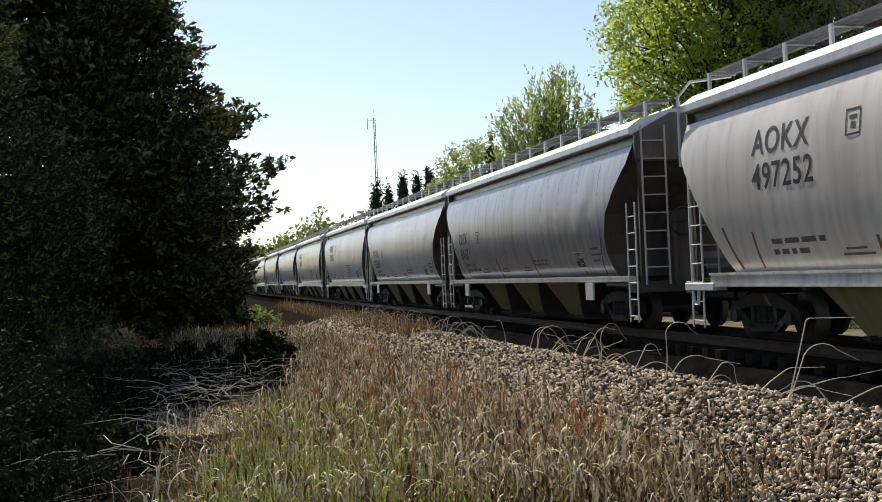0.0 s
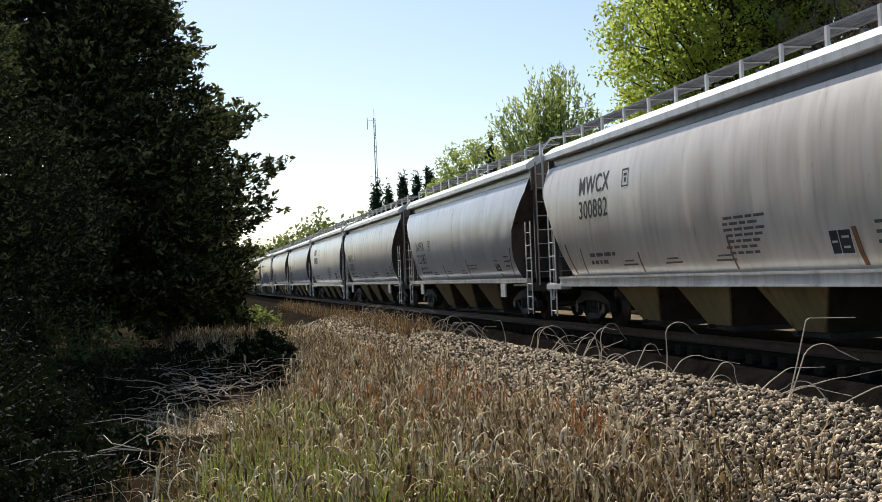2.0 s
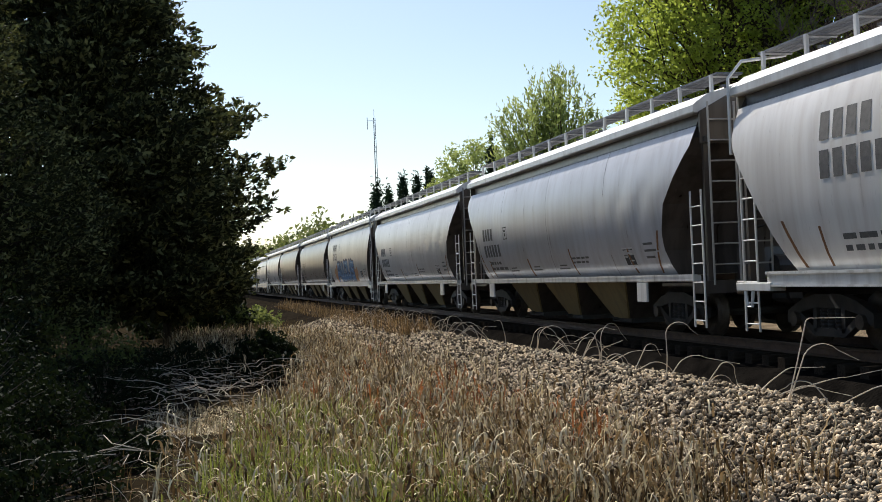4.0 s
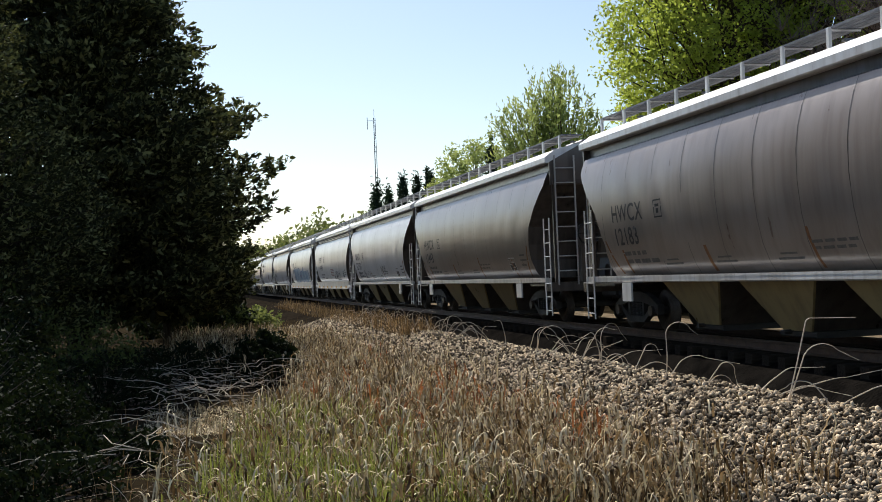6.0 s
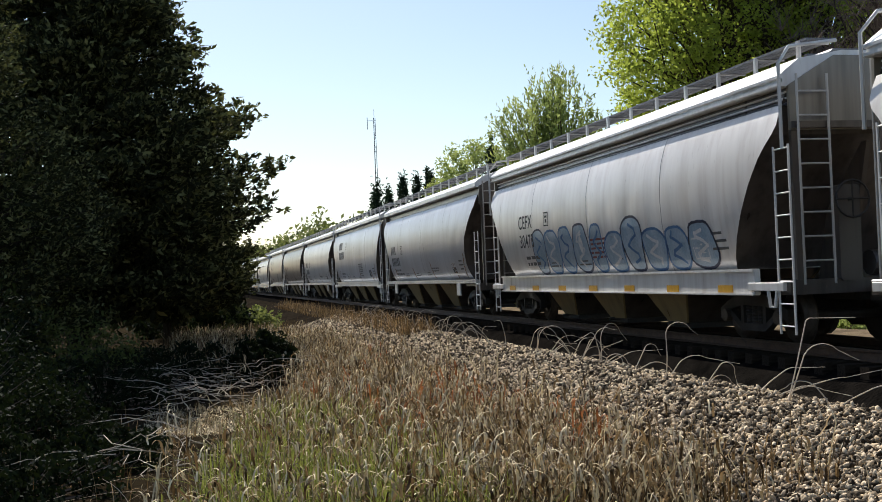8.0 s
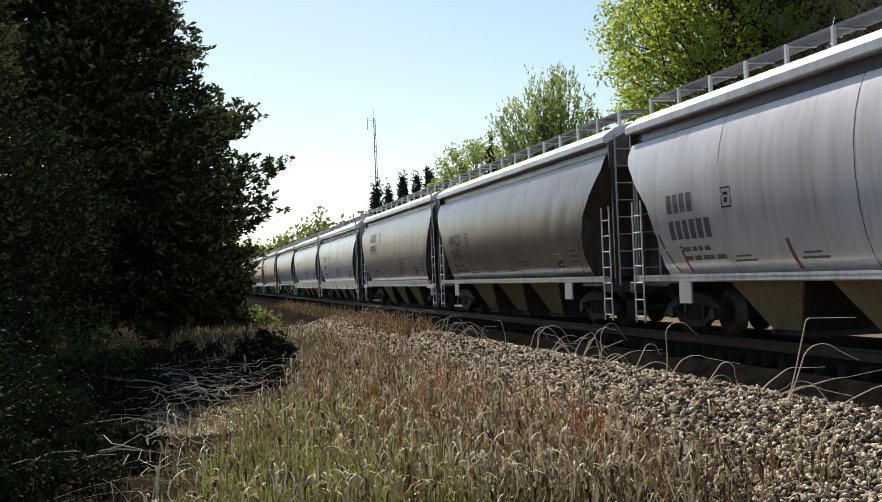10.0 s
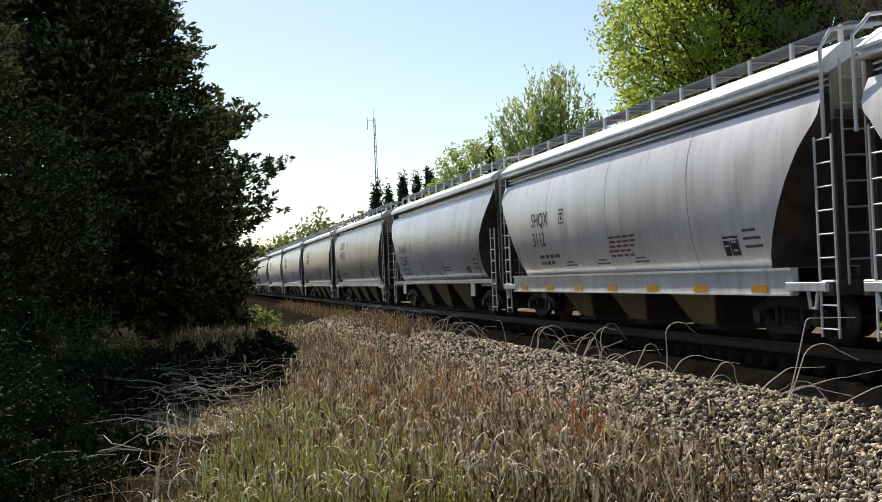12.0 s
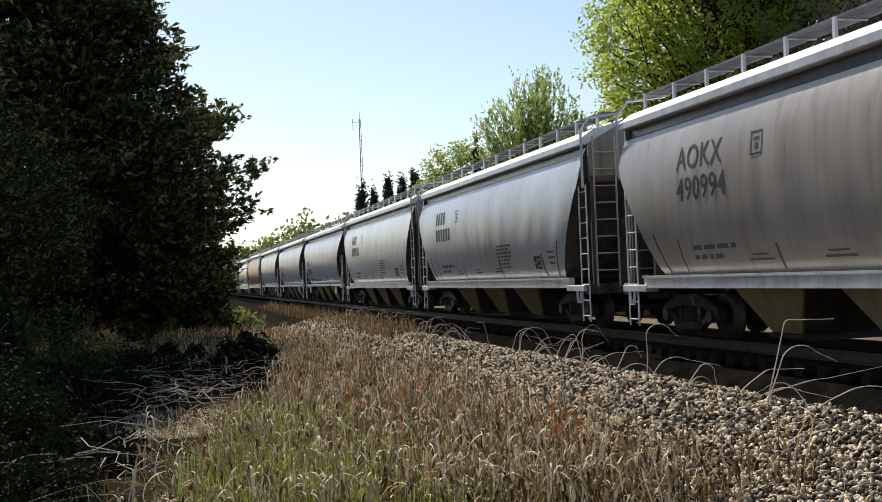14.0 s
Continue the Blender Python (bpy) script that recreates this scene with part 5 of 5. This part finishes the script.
def brush_pile(at, seed, n, r):
    """Dead branches lying across one another."""
    rng = random.Random(seed)
    t = thing("brush_pile", "heap of pale dead branches on dark litter", "branches", at=at)
    for k in range(n):
        a = rng.gauss(0, 0.9) + (math.pi if rng.random() < 0.5 else 0)
        p = Vector((rng.uniform(-r, r), rng.uniform(-r, r), rng.uniform(0.05, 0.5)))
        q = p + Vector((math.cos(a), math.sin(a), rng.uniform(-0.2, 0.25))) * rng.uniform(0.4, 1.3)
        q.z = max(0.02, q.z)
        part("branch", Shape().path(limb_path(p, q, rng, 0.2, 5), 0.007, 0.003, 4), pale_stem, t)


brush_pile((0.3, 20.4, -0.62), 3, 38, 1.1)
brush_pile((1.0, 22.3, -0.62), 4, 24, 0.9)
brush_pile((0.1, 17.6, -0.62), 5, 34, 0.8)
brush_pile((-0.3, 12.2, -0.62), 6, 16, 0.8)


bush((15.2, 24.0, -0.6), 0.7, 0.9, 7, "small pale green weed beyond the rails", 60, 40, willow_leaf, 0.06)


# ---- ballast stones ----
def stone_mesh(seed):
    rng = random.Random(seed)
    bm = bmesh.new()
    bmesh.ops.create_icosphere(bm, subdivisions=1, radius=1)
    for v in bm.verts:
        v.co = Vector((v.co.x * 1.45, v.co.y * 0.85, v.co.z * 0.70)) * rng.uniform(0.62, 1.2)
    me = bpy.data.meshes.new("ballast_stone")
    bm.to_mesh(me)
    bm.free()
    return me


def ballast():
    rng = np.random.default_rng(9)
    bed = tagged(new("ballast_shoulder"), "angular grey-brown gravel along the track", "gravel", kind="structure")
    kinds = [stone_mesh(k) for k in range(6)]
    for k, me in enumerate(kinds):
        me.materials.append(STONES[k % 2])
    tv = [np.array([v.co[:] for v in me.vertices]) for me in kinds]
    tf = np.array([p.vertices[:] for p in kinds[0].polygons])
    # the nearest stones stand as parts of their own
    r2 = random.Random(31)
    for k in range(280):
        x, y = r2.uniform(4.6, 6.2), r2.uniform(8.6, 11.2)
        ob = part("stone", kinds[k % 6], None, bed)
        s = r2.uniform(0.020, 0.038)
        ob.location = (x, y, ground_z(x, y) + s * 0.35)
        ob.rotation_euler = (r2.uniform(0, 6), r2.uniform(0, 6), r2.uniform(0, 6))
        ob.scale = (s, s, s)
    octa = np.array([(1, 0, 0), (-1, 0, 0), (0, 1, 0), (0, -1, 0), (0, 0, 1), (0, 0, -1)]) * (1.3, 0.9, 0.75)
    octa_f = np.array([(0, 2, 4), (2, 1, 4), (1, 3, 4), (3, 0, 4), (2, 0, 5), (1, 2, 5), (3, 1, 5), (0, 3, 5)])
    far = [octa * r2.uniform(0.85, 1.15) + np.array([[r2.uniform(-0.25, 0.25) for _ in range(3)] for _ in range(6)]) for _ in range(6)]
    for n, y, forms, tris in ((25000, 7.5 + 12.5 * rng.random(25000) ** 1.15, tv, tf), (20000, 20 + 28 * rng.random(20000) ** 1.3, far, octa_f)):
        x = 4.0 + 2.85 * rng.random(n) ** 0.8
        z = np.array([ground_z(p, q) for p, q in zip(x, y)])
        s = rng.uniform(0.014, 0.037, n) * (1 + 0.02 * (y - 8))
        q = rng.normal(size=(n, 4))
        q /= np.linalg.norm(q, axis=1)[:, None]
        w, a, b, c = q.T
        R = np.stack([1 - 2 * (b * b + c * c), 2 * (a * b - c * w), 2 * (a * c + b * w), 2 * (a * b + c * w), 1 - 2 * (a * a + c * c), 2 * (b * c - a * w), 2 * (a * c - b * w), 2 * (b * c + a * w), 1 - 2 * (a * a + b * b)], 1).reshape(n, 3, 3)
        base = np.stack([forms[k % 6] for k in range(n)])
        v = np.einsum("nij,nkj->nki", R, base) * s[:, None, None] + np.stack([x, y, z + s * rng.uniform(0.1, 0.9, n)], 1)[:, None, :]
        nv, nf = base.shape[1], len(tris)
        f = (tris[None] + (np.arange(n) * nv)[:, None, None]).reshape(-1)
        me = bpy.data.meshes.new("gravel")
        me.vertices.add(n * nv)
        me.vertices.foreach_set("co", v.astype(np.float32).ravel())
        me.loops.add(len(f))
        me.loops.foreach_set("vertex_index", f.astype(np.int32))
        me.polygons.add(n * nf)
        me.polygons.foreach_set("loop_start", np.arange(0, n * nf * 3, 3, dtype=np.int32))
        me.materials.append(STONES[0])
        me.materials.append(STONES[1])
        me.polygons.foreach_set("material_index", np.repeat(rng.integers(0, 2, n), nf).astype(np.int32))
        me.update(calc_edges=True)
        part("gravel", me, None, bed)["kind"] = "stuff"


ballast()


# ---- motion ----
# seconds and metres by which the train hangs back on its even run
RUN = [(0.0, 0), (3.5, 0), (7.0, 0), (10.5, 0), (11.3, 0), (11.4, 0.2), (11.5, 2.0), (11.6, 0.2), (11.7, 0), (13.3, 0), (13.4, -0.05), (13.5, -0.5), (13.6, -0.05), (13.7, 0), (14.0, 0)]


def motions():
    for car, row in TRAIN_CARS:
        half = CAR_LEN[row[1]] / 2
        walk(car, [(t, pose(TRACK_X, Y_PASS + V * (row[0] - t) + lag - half, 0)) for t, lag in RUN])


motions()
